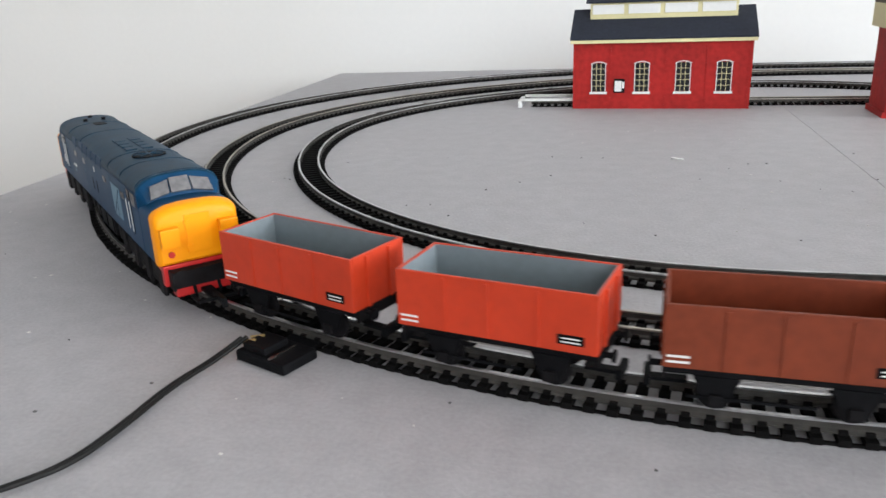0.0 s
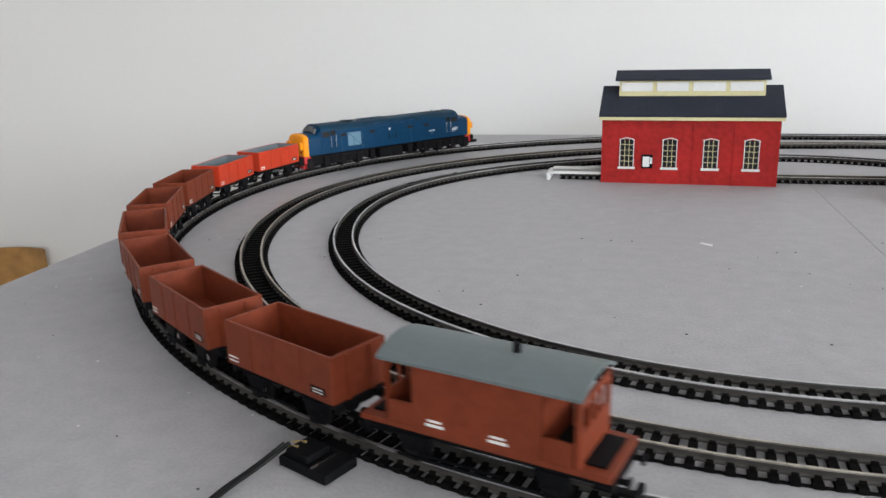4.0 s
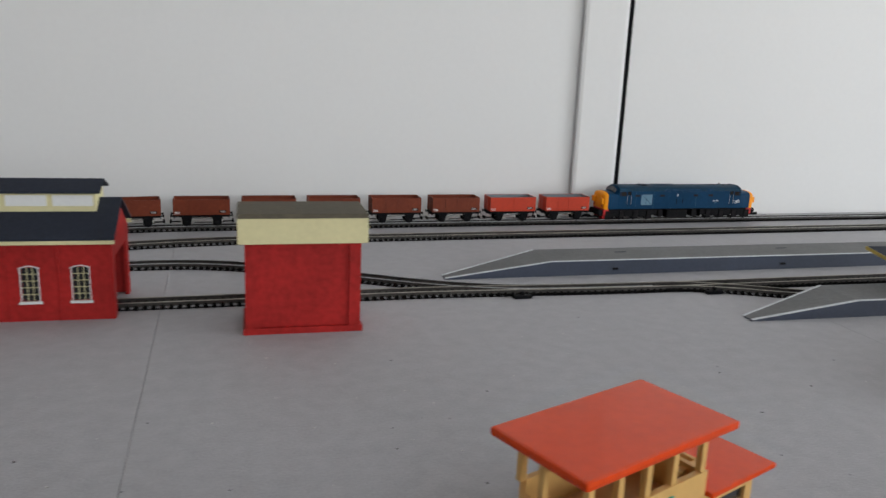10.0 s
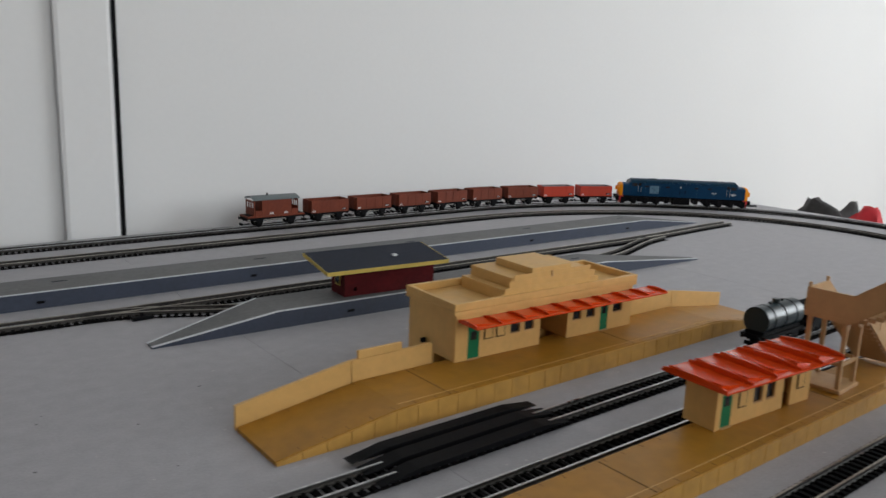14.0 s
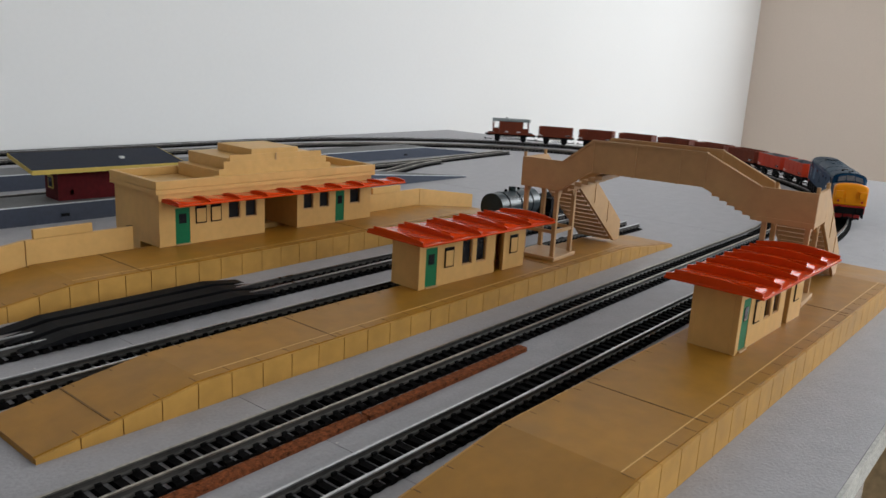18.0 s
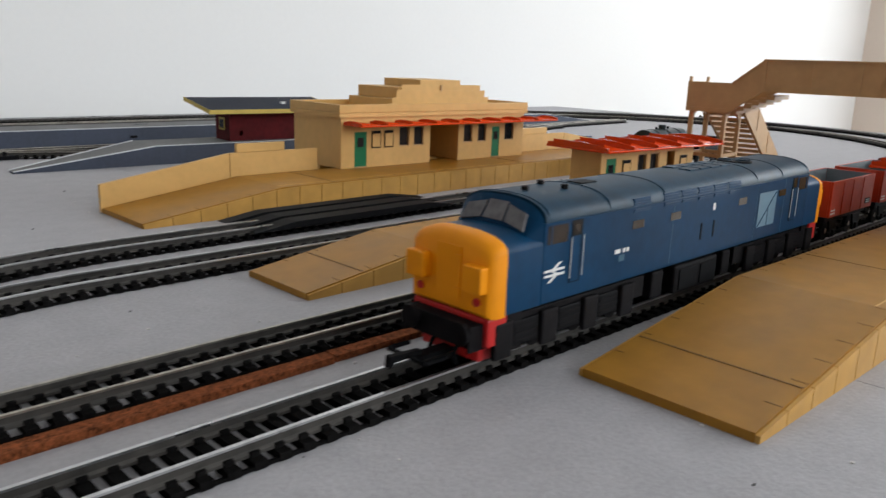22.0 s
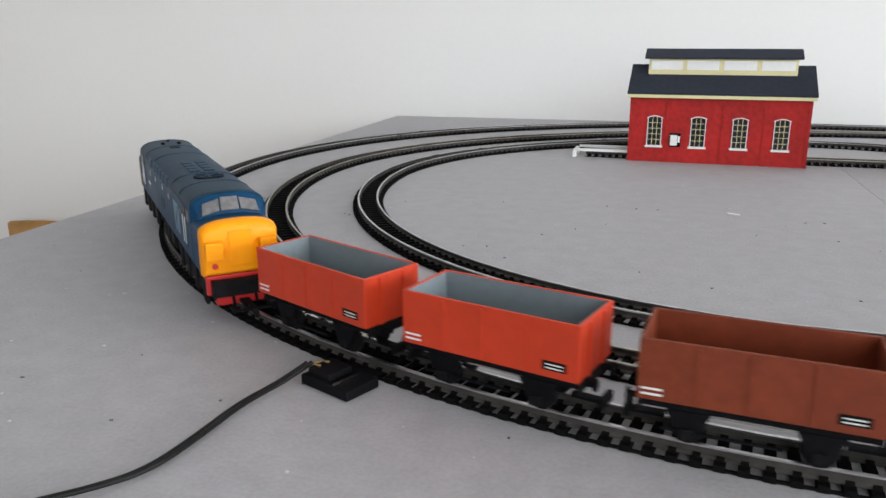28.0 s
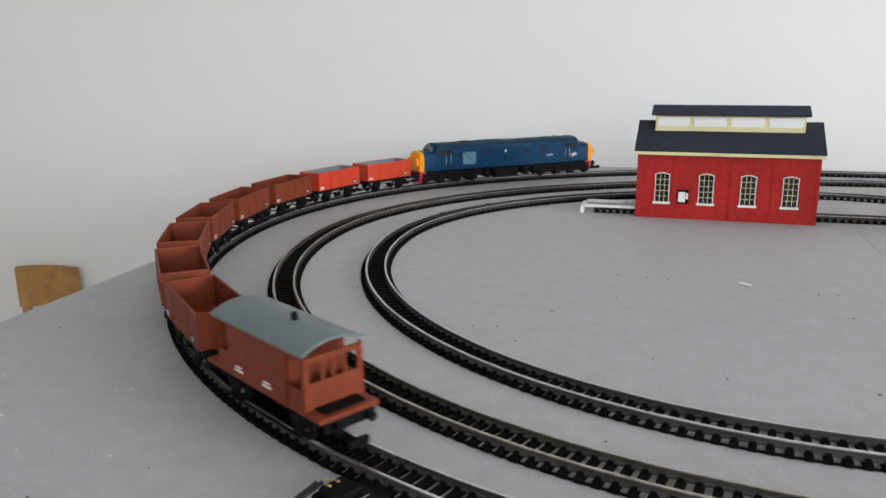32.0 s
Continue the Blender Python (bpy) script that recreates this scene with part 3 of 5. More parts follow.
for k, (xa, xb, za) in enumerate(((0.5, 1.8, 0.06), (0.55, 1.75, 0.1), (0.6, 1.7, 0.15), (0.66, 1.64, 0.19))):
    bx("parapet_step", (xa, xb, 0.003 + 0.004 * k, 0.0205, bh + 0.0855 if k == 0 else bh + 0.0855 + 0.0, bh + za + 0.03), CREAM, SB)
bx("clock_hand", (1.12, 1.135, 0.008, 0.02, bh + 0.17, bh + 0.22), TAN, SB)
scallop_roof(SB, 0.02, bw + 0.22, -0.25, -0.002, bh - 0.05, 9, 0.02)
for h in (1, 2, 4, 5, 7):
    window_unit(SB, *holes[h][:2], *holes[h][2:], 0.008)
for h in (0, 6):
    door_unit(SB, *holes[h][:2], holes[h][3], 0.008)
poster(SB, 0.32, 0.42, 0.13, 0.25, 0); poster(SB, 0.46, 0.56, 0.13, 0.25, 0)
bm = bmesh.new(); tube(bm, (-0.05, 0.4, 0.07), (-0.01, 0.4, 0.07), 0.02); part("lamp_bracket", bm, BLACK, SB)

PB = platform("ochre plastic island platform with ramped ends", 8.31, 13.8, 2.97, 3.42, 9.0, 12.92, (8.6, 9.77, 11.9), 0.125, -0.8)
PC = platform("ochre plastic front platform with ramped ends", 8.5, 14.3, 1.25, 1.83, 9.5, 13.2, (8.8, 10.1, 12.2), 0.162, -2.0)


def waiting_room(label, x, y, group="waiting rooms"):
    t = thing("waiting_room", label, "waiting room", put(x, y, 0.1255, -4.0) @ Matrix.Diagonal((0.93, 1, 1.08, 1)), group)
    L, D, H = 1.13, 0.24, 0.285
    hs = [(0.06, 0.17, 0.0, 0.235), (0.42, 0.53, 0.09, 0.25), (0.57, 0.68, 0.09, 0.25), (0.78, 0.88, 0.0, 0.25)]
    b = bmesh.new(); panel(b, Matrix(), L, H, 0.025, hs)
    part("front_wall", b, CREAM, t)
    for q in (0.0, L - 0.025):
        bx("side_wall", (q, q + 0.025, 0.026, D - 0.026, 0, H), CREAM, t)
    bx("back_wall", (0, L, D - 0.025, D, 0, H), CREAM, t)
    window_unit(t, *hs[1], 0.008); window_unit(t, *hs[2], 0.008)
    door_unit(t, *hs[0][:2], 0.235, 0.008)
    poster(t, 0.24, 0.33, 0.1, 0.22, 0); poster(t, 0.95, 1.04, 0.1, 0.22, 0)
    bx("corner_post", (-0.006, 0.012, -0.006, 0.0, 0, H), CREAM, t)
    scallop_roof(t, -0.12, 1.3, -0.14, 0.36, H + 0.001, 5, 0.035)
    return t


WR = waiting_room("cream waiting room with ribbed red roof on the island platform", 10.69, 3.225)
W2 = copy_thing(WR, put(10.94, 1.40, 0.1625, -3.0) @ Matrix.Diagonal((0.93, 1, 1.08, 1)))
tagged(W2, "cream waiting room with ribbed red roof on the front platform")

# footbridge
FB = thing("footbridge", "tan plastic station footbridge with arched span and two stairs", "footbridge", put(12.0, 3.21, 0, 3.0) @ put(0, -3.21, 0))
ZL = 0.68
for yc, DF in ((3.21, 0.125), (1.54, 0.162)):
    y0, y1 = yc - 0.14, yc + 0.14
    for x in (0.0, 0.27):
        for y in (y0, y1 - 0.03):
            bx("tower_post", (x, x + 0.03, y, y + 0.03, DF + 0.0305, ZL - 0.03), TAN, FB, bevel=0.004)
    bx("tower_foot", (-0.02, 0.32, y0 - 0.02, y1 + 0.02, DF + 0.0005, DF + 0.03), TAN, FB, bevel=0.006)
    for z in (DF + 0.2,):
        for y in (y0 + 0.004, y1 - 0.02):
            bx("tower_rail", (0.031, 0.269, y, y + 0.016, z, z + 0.025), TAN, FB)
        for x in (0.004, 0.278):
            bx("tower_rail", (x, x + 0.016, y0 + 0.031, y1 - 0.031, z, z + 0.025), TAN, FB)
    for y in (y0 + 0.004, y1 - 0.02):   # curved brackets at the heads
        for x, sx in ((0.031, 1), (0.269, -1)):
            b = bmesh.new()
            poly(b, [(x, ZL - 0.031), (x + sx * 0.08, ZL - 0.031), (x + sx * 0.03, ZL - 0.055), (x, ZL - 0.11)], "y", y, y + 0.016)
            part("bracket", b, TAN, FB)
    bx("landing", (-0.02, 0.32, y0 - 0.02, y1 + 0.02, ZL - 0.03, ZL), TAN, FB)
    bx("parapet", (-0.02, 0.0, y0 - 0.02, y1 + 0.02, ZL + 0.0005, ZL + 0.18), TAN, FB)
    far = y1 if yc > 2 else y0 - 0.02
    bx("parapet", (0.001, 0.32, far, far + 0.02, ZL + 0.0005, ZL + 0.18), TAN, FB)
    for dx in (0.0, 0.3):
        b = bmesh.new(); tube(b, (dx, far + 0.01, ZL + 0.181), (dx, far + 0.01, ZL + 0.215), 0.012); part("finial", b, TAN, FB)
    # stair down to the platform
    L = 0.82
    for y in (y0 - 0.02, y1):
        b = bmesh.new()
        poly(b, [(0.321, ZL + 0.18), (0.321, ZL - 0.05), (0.32 + L - 0.1, DF + 0.001), (0.32 + L, DF + 0.001), (0.32 + L, DF + 0.16)], "y", y, y + 0.02)
        part("stair_side", b, TAN, FB)
        for k in (0.33, 0.66):
            xk = 0.32 + L * k
            zk = ZL + 0.18 + (DF - 0.02 - ZL) * k
            bx("stair_moulding", (xk - 0.008, xk + 0.008, y - 0.004, y + 0.024, zk - 0.17, zk), TAN, FB)
    for k in range(12):
        xk = 0.321 + (L - 0.1) * k / 12
        zk = ZL - (ZL - DF) * (k + 1) / 13
        bx("step", (xk, xk + 0.09, y0, y1, zk - 0.025, zk), TAN, FB)
# the span: parapets that rise to the middle
ya, yb = 1.70, 3.05
top = [(yb, ZL + 0.18), (yb - 0.22, ZL + 0.35), (ya + 0.36, ZL + 0.35), (ya, ZL + 0.18)]
bot = [(ya, ZL - 0.03), (ya + 0.36, ZL + 0.13), (yb - 0.22, ZL + 0.13), (yb, ZL - 0.03)]
for x in (-0.02, 0.3):
    b = bmesh.new(); poly(b, top + bot, "x", x, x + 0.02); part("span_side", b, TAN, FB)
    for y in (ya + 0.36, (ya + yb) / 2 - 0.15, (ya + yb) / 2 + 0.15, yb - 0.22):
        bx("span_moulding", (x - 0.006, x + 0.026, y - 0.012, y + 0.012, ZL + 0.13, ZL + 0.35), TAN, FB)
    for (p, q) in zip(top, top[1:]):
        b = bmesh.new()
        poly(b, [p, q, (q[0], q[1] - 0.014), (p[0], p[1] - 0.014)], "x", x - 0.008, x + 0.028)
        part("top_rail", b, TAN, FB)
bx("span_deck", (0.001, 0.299, ya + 0.36, yb - 0.22, ZL + 0.13, ZL + 0.15), TAN, FB)
for k in range(6):
    for sgn in (0, 1):
        yk = (ya + 0.05 * k) if sgn else (yb - 0.05 * (k + 1))
        bx("step", (0.001, 0.299, yk, yk + 0.05, ZL + 0.022 * k - 0.03, ZL + 0.022 * k + 0.0), TAN, FB)

# ---- grey platforms and hut ----
def grey_platform(label, x0, x1, k0, k1, w, m, h=0.155):
    t = thing("goods_platform", label, "platform", m, "grey platforms")
    pts_far, pts_near = [(x0, 0.1), (k0, w), (k1, w), (x1, 0.1)], [(x0, 0), (x1, 0)]
    # body: ramps that taper towards the tips on the far side
    b = bmesh.new()
    bot = [(x0, 0, 0), (x1, 0, 0), (x1, 0.12, 0), (k1, w, 0), (k0, w, 0), (x0, 0.12, 0)]
    up = [(x0, 0, 0.012), (x1, 0, 0.012), (x1, 0.12, 0.012), (k1, w, h), (k0, w, h), (x0, 0.12, 0.012), (k0, 0, h), (k1, 0, h)]
    vb = [b.verts.new(p) for p in bot]
    vu = [b.verts.new(p) for p in up]
    for f in ((vb[::-1]), (vb[0], vb[1], vu[1], vu[7], vu[6], vu[0]), (vb[1], vb[2], vu[2], vu[1]), (vb[2], vb[3], vu[3], vu[2]), (vb[3], vb[4], vu[4], vu[3]), (vb[4], vb[5], vu[5], vu[4]), (vb[5], vb[0], vu[0], vu[5]),
              (vu[0], vu[6], vu[4], vu[5]), (vu[6], vu[7], vu[3], vu[4]), (vu[7], vu[1], vu[2], vu[3])):
        b.faces.new(f)
    bmesh.ops.recalc_face_normals(b, faces=b.faces)
    body = part("body", b, SLATEBLUE, t)
    body.data.materials.append(GREYTOP)
    for p in body.data.polygons:
        if p.normal.z > 0.5:
            p.material_index = 1
    for (xa, za), (xb, zb) in zip([(x0, 0.012), (k0, h), (k1, h)], [(k0, h), (k1, h), (x1, 0.012)]):
        b = bmesh.new(); poly(b, [(xa, za), (xa, za + 0.004), (xb, zb + 0.004), (xb, zb)], "y", -0.004, 0.03); part("white_edge", b, EDGEWHITE, t)
    b = bmesh.new(); poly(b, [(x0, 0.014), (x0, 0.018), (k0, h + 0.004), (k0, h)], "y", 0.0, 0.02)
    b.transform(Matrix.Translation((x0, 0.12, 0)) @ Matrix.Rotation(math.atan2(w - 0.14, k0 - x0), 4, "Z") @ Matrix.Diagonal((math.hypot(w - 0.14, k0 - x0) / (k0 - x0), 1, 1, 1)) @ Matrix.Translation((-x0, 0, 0)))
    part("white_edge", b, EDGEWHITE, t)
    for i in range(5):
        x = k0 + 0.7 + (k1 - k0 - 1.2) * i / 4
        bx("socket", (x, x + 0.07, -0.006, -0.001, 0.05, 0.075), BLACK, t)
        bx("deck_mark", (x + 0.2, x + 0.34, w * 0.62, w * 0.66, h + 0.0005, h + 0.003), SLATE, t)
    return t


grey_platform("long grey painted card platform with white edges", 0, 12.2, 1.15, 10.8, 0.55, put(6.05, 8.55, 0, -0.8))
grey_platform("short grey painted card platform with white edges", 0, 7.2, 1.1, 5.4, 0.52, put(8.42, 6.88, 0, -2.2))
hut = thing("platform_shelter", "dark maroon shelter with grey sloping roof and yellow trim", "shelter", put(10.27, 6.95, 0.156, -4.0) @ Matrix.Diagonal((1, 1, 1.15, 1)))
bm = bmesh.new(); panel(bm, Matrix(), 1.02, 0.235, 0.02, [(0.1, 0.13, 0.04, 0.08)]); part("front_wall", bm, MAROON, hut)
bx("back_wall", (0, 1.02, 0.26, 0.28, 0, 0.275), MAROON, hut)
bx("side_wall", (1.0, 1.02, 0.021, 0.259, 0, 0.25), MAROON, hut)
bm = bmesh.new(); panel(bm, Matrix.Rotation(radians(90), 4, "Z") @ Matrix.Diagonal((1, -1, 1, 1)) @ Matrix.Translation((0.021, 0, 0)), 0.238, 0.25, 0.02, [(0.07, 0.17, 0.09, 0.17)])
bmesh.ops.recalc_face_normals(bm, faces=bm.faces)
part("side_wall", bm, MAROON, hut)
bx("side_window", (-0.006, -0.001, 0.09, 0.2, 0.08, 0.18), YELLOWTRIM, hut)
bx("pane", (-0.009, -0.0065, 0.105, 0.185, 0.095, 0.165), DARKGLASS, hut)
bm = bmesh.new()
poly(bm, [(-0.12, 0.238), (-0.12, 0.253), (0.42, 0.325), (0.42, 0.31)], "x", -0.24, 1.12)
part("roof", bm, SLATE, hut, "dark grey felt roof")
bx("fascia", (-0.24, 1.12, -0.128, -0.121, 0.222, 0.255), YELLOWTRIM, hut)
for x in (-0.246, 1.121):
    bm = bmesh.new(); poly(bm, [(-0.12, 0.225), (-0.12, 0.255), (0.42, 0.327), (0.42, 0.297)], "x", x, x + 0.005); part("fascia", bm, YELLOWTRIM, hut)
bx("roof_vent", (0.6, 0.64, 0.1, 0.14, 0.28, 0.3), WHITE, hut)

# ---- engine shed ----
SH = thing("engine_shed", "red painted brick engine shed with slate roof and clerestory", "engine shed", put(1.405, 7.86, 0, -2.5))
L, D, H = 1.65, 0.78, 0.635
wx = [0.185, 0.595, 0.975, 1.345]
hs = [(x, x + 0.125, 0.165, 0.44) for x in wx]
bm = bmesh.new(); panel(bm, Matrix(), L, H, 0.03, hs); part("front_wall", bm, BRICK, SH)
bx("back_wall", (0, L, D - 0.03, D, 0, H), BRICK, SH)
for x in (0.0, L - 0.03):
    for y0, y1 in ((0.031, 0.1), (D - 0.1, D - 0.031)):
        bx("end_wall", (x, x + 0.03, y0, y1, 0, H), BRICK, SH)
    bm = bmesh.new(); poly(bm, [(0.0, H + 0.001), (D, H + 0.001), (D / 2 + 0.03, 0.88), (D / 2 - 0.03, 0.88)], "x", x, x + 0.03); part("gable", bm, BRICK, SH)
    bx("lintel", (x, x + 0.03, 0.101, D - 0.101, 0.5, H), BRICK, SH)
for x, x1, z0, z1 in hs:
    bx("window_sill", (x - 0.02, x1 + 0.02, -0.02, -0.001, z0 - 0.02, z0), WHITE, SH)
    for d in ((x - 0.007, x, z0, z1), (x1, x1 + 0.007, z0, z1)):
        bx("window_surround", (d[0], d[1], -0.008, -0.001, d[2], d[3]), WHITE, SH)
    bm = bmesh.new()
    arc = [(x - 0.012 + (x1 - x + 0.024) * k / 8, z1 - 0.012 + 0.02 * math.sin(math.pi * k / 8)) for k in range(9)]
    poly(bm, arc + [(p, q + 0.008) for p, q in arc[::-1]], "y", -0.008, -0.001); part("window_arch", bm, WHITE, SH)
    bx("pane", (x, x1, 0.016, 0.02, z0, z1), DARKGLASS, SH)
    for q in (1, 2):
        bx("glazing_bar", (x + 0.125 * q / 3 - 0.0022, x + 0.125 * q / 3 + 0.0022, 0.006, 0.014, z0, z1), PALE, SH)
    for q in range(1, 5):
        bx("glazing_bar", (x, x1, 0.004, 0.0055, z0 + 0.275 * q / 5 - 0.0022, z0 + 0.275 * q / 5 + 0.0022), PALE, SH)
for x in (0.33, 0.85, 1.22, 1.6):
    bx("pilaster", (x + 0.02, x + 0.032, -0.006, -0.001, 0, H - 0.03), BRICK, SH)
bx("eaves_board", (-0.025, L + 0.025, -0.05, -0.02, H - 0.005, H + 0.025), PALE, SH)
bx("eaves_board", (-0.025, L + 0.025, D + 0.02, D + 0.05, H - 0.005, H + 0.025), PALE, SH)
for sgn in (0, 1):
    bm = bmesh.new()
    p = [(-0.05, H + 0.026), (-0.05, H + 0.045), (D / 2 - 0.001, 0.93), (D / 2 - 0.001, 0.91)]
    if sgn:
        p = [(D - y, z) for y, z in p]
    poly(bm, p, "x", -0.03, L + 0.03); part("roof_slope", bm, SLATE, SH, "dark slate roof")
bx("clerestory", (0.14, L - 0.14, D / 2 - 0.16, D / 2 + 0.16, 0.82, 0.995), PALE, SH, "cream clerestory side")
for k in range(4):
    x = 0.14 + (L - 0.28) * (k + 0.5) / 4
    bx("clerestory_louvre", (x - 0.15, x + 0.15, D / 2 - 0.166, D / 2 - 0.161, 0.885, 0.972), WHITE, SH)
bm = bmesh.new(); poly(bm, [(D / 2 - 0.2, 0.99), (D / 2 - 0.2, 1.008), (D / 2, 1.085), (D / 2 + 0.2, 1.008), (D / 2 + 0.2, 0.99), (D / 2, 1.067)], "x", 0.1, L - 0.1)
part("clerestory_roof", bm, SLATE, SH)
nb = bx("notice_board", (0.395, 0.5, -0.012, -0.001, 0.155, 0.29), BLACK, SH)
bx("notice_sheet", (0.405, 0.47, -0.016, -0.0125, 0.17, 0.27), WHITE, nb)
bx("notice_sheet", (0.475, 0.495, -0.016, -0.0125, 0.2, 0.26), WHITE, nb)

# ---- red water tank building ----
RB = thing("water_tower", "red painted water tower with pale tank band and brown top", "water tower", put(4.055, 7.24, 0, -2.0))
bx("plinth", (-0.02, 0.91, -0.02, 0.52, 0, 0.05), BRICK, RB)
bx("tower_body", (0.0, 0.89, 0.0, 0.5, 0.051, 0.73), BRICK, RB, bevel=0.008)
for x in (0.0, 0.8):
    bx("corner_pier", (x, x + 0.09, -0.014, -0.001, 0.051, 0.73), BRICK, RB)
bx("string_course", (0.091, 0.799, -0.012, -0.001, 0.69, 0.73), BRICK, RB)
bx("tank", (-0.05, 0.94, -0.05, 0.55, 0.731, 0.93), PALE, RB, "pale yellow tank band", bevel=0.006)
bm = bmesh.new(); poly(bm, [(-0.05, 0.9305), (-0.02, 0.96), (0.52, 0.96), (0.55, 0.9305)], "x", -0.05, 0.94); part("tank_top", bm, ROOFBROWN, RB)

# ---- signal box ----
SG = thing("signal_box", "cream plastic signal box with orange-red roofs and teal name sign", "signal box", put(5.16, 3.7, 0, 21.0) @ Matrix.Diagonal((0.97, 0.98, 1.03, 1)))
WB, DB = 0.86, 0.42
# chamfered base on the left end
def oct_wall(name, z0, z1, x0, x1, y0, y1, cut, material, hole=None):
    b = bmesh.new()
    pts = [(x0 + cut, y0), (x1, y0), (x1, y1), (x0 + cut, y1), (x0, y1 - cut), (x0, y0 + cut)]
    inner = [(x0 + cut + 0.01, y0 + 0.03), (x1 - 0.03, y0 + 0.03), (x1 - 0.03, y1 - 0.03), (x0 + cut + 0.01, y1 - 0.03), (x0 + 0.03, y1 - cut - 0.01), (x0 + 0.03, y0 + cut + 0.01)]
    for i in range(6):
        j = (i + 1) % 6
        lo = [(pts[i]), (pts[j]), (inner[j]), (inner[i])]
        poly(b, lo, "z", z0, z1)
    return part(name, b, material, SG)
oct_wall("base_wall", 0.0, 0.24, 0.02, WB, 0.03, DB, 0.1, CREAM)
oct_wall("upper_wall", 0.241, 0.40, 0.0, WB + 0.01, 0.015, DB + 0.015, 0.1, CREAM)
bx("floor_deck", (0.05, WB - 0.04, 0.06, DB - 0.03, 0.24, 0.25), TAN, SG)
for x in (0.07, 0.25, 0.43, 0.61, 0.82):
    for y in (0.02, DB - 0.02):
        bx("roof_post", (x, x + 0.034, y, y + 0.03, 0.401, 0.6), CREAM, SG)
bx("roof_post", (0.0, 0.03, 0.2, 0.23, 0.401, 0.6), CREAM, SG)
bx("roof", (-0.04, 0.96, -0.06, 0.50, 0.601, 0.64), REDROOF, SG, "glossy orange-red roof", bevel=0.016)
for x0, x1 in ((0.12, 0.32), (0.5, 0.72)):
    bx("base_window", (x0, x1, 0.024, 0.029, 0.1, 0.17), DARKGLASS, SG)
    bx("window_frame", (x0 - 0.01, x1 + 0.01, 0.021, 0.0285, 0.17, 0.18), TAN, SG)
bx("name_sign", (0.32, 0.62, 0.004, 0.013, 0.30, 0.36), TEAL, SG, bevel=0.003)
bx("sign_bar", (0.37, 0.57, 0.001, 0.0038, 0.322, 0.336), WHITE, SG)
# annex
bm = bmesh.new(); panel(bm, Matrix.Translation((WB + 0.021, 0.05, 0)), 0.46, 0.269, 0.03, [(0.1, 0.4, 0.12, 0.19)]); part("annex_wall", bm, CREAM, SG)
bx("annex_wall", (WB + 0.021, WB + 0.48, 0.34, 0.37, 0, 0.269), CREAM, SG)
bx("annex_wall", (WB + 0.45, WB + 0.48, 0.081, 0.339, 0, 0.269), CREAM, SG)
bx("annex_window", (WB + 0.12, WB + 0.42, 0.07, 0.074, 0.12, 0.19), DARKGLASS, SG)
bx("annex_roof", (WB + 0.021, WB + 0.56, -0.02, 0.43, 0.27, 0.297), REDROOF, SG, bevel=0.01)
bx("landing_wall", (WB - 0.1, WB + 0.1, 0.1, 0.13, 0.2975, 0.38), CREAM, SG)
bx("landing_wall", (WB + 0.08, WB + 0.1, 0.131, 0.33, 0.2975, 0.38), CREAM, SG)

K = 0.84
# ---- tank wagon and coal wagon on the siding ----
def wheel(parent, x, y, r=0.062):
    b = bmesh.new()
    tube(b, (x, y - 0.01, r + RT), (x, y + 0.01, r + RT), r, 18)
    w = part("wheel", b, CHASSIS, parent, smooth=40)
    b = bmesh.new()
    tube(b, (x, y - 0.013, r + RT), (x, y + 0.013, r + RT), r * 0.3, 10)
    part("hub", b, STEEL, w)
    return w


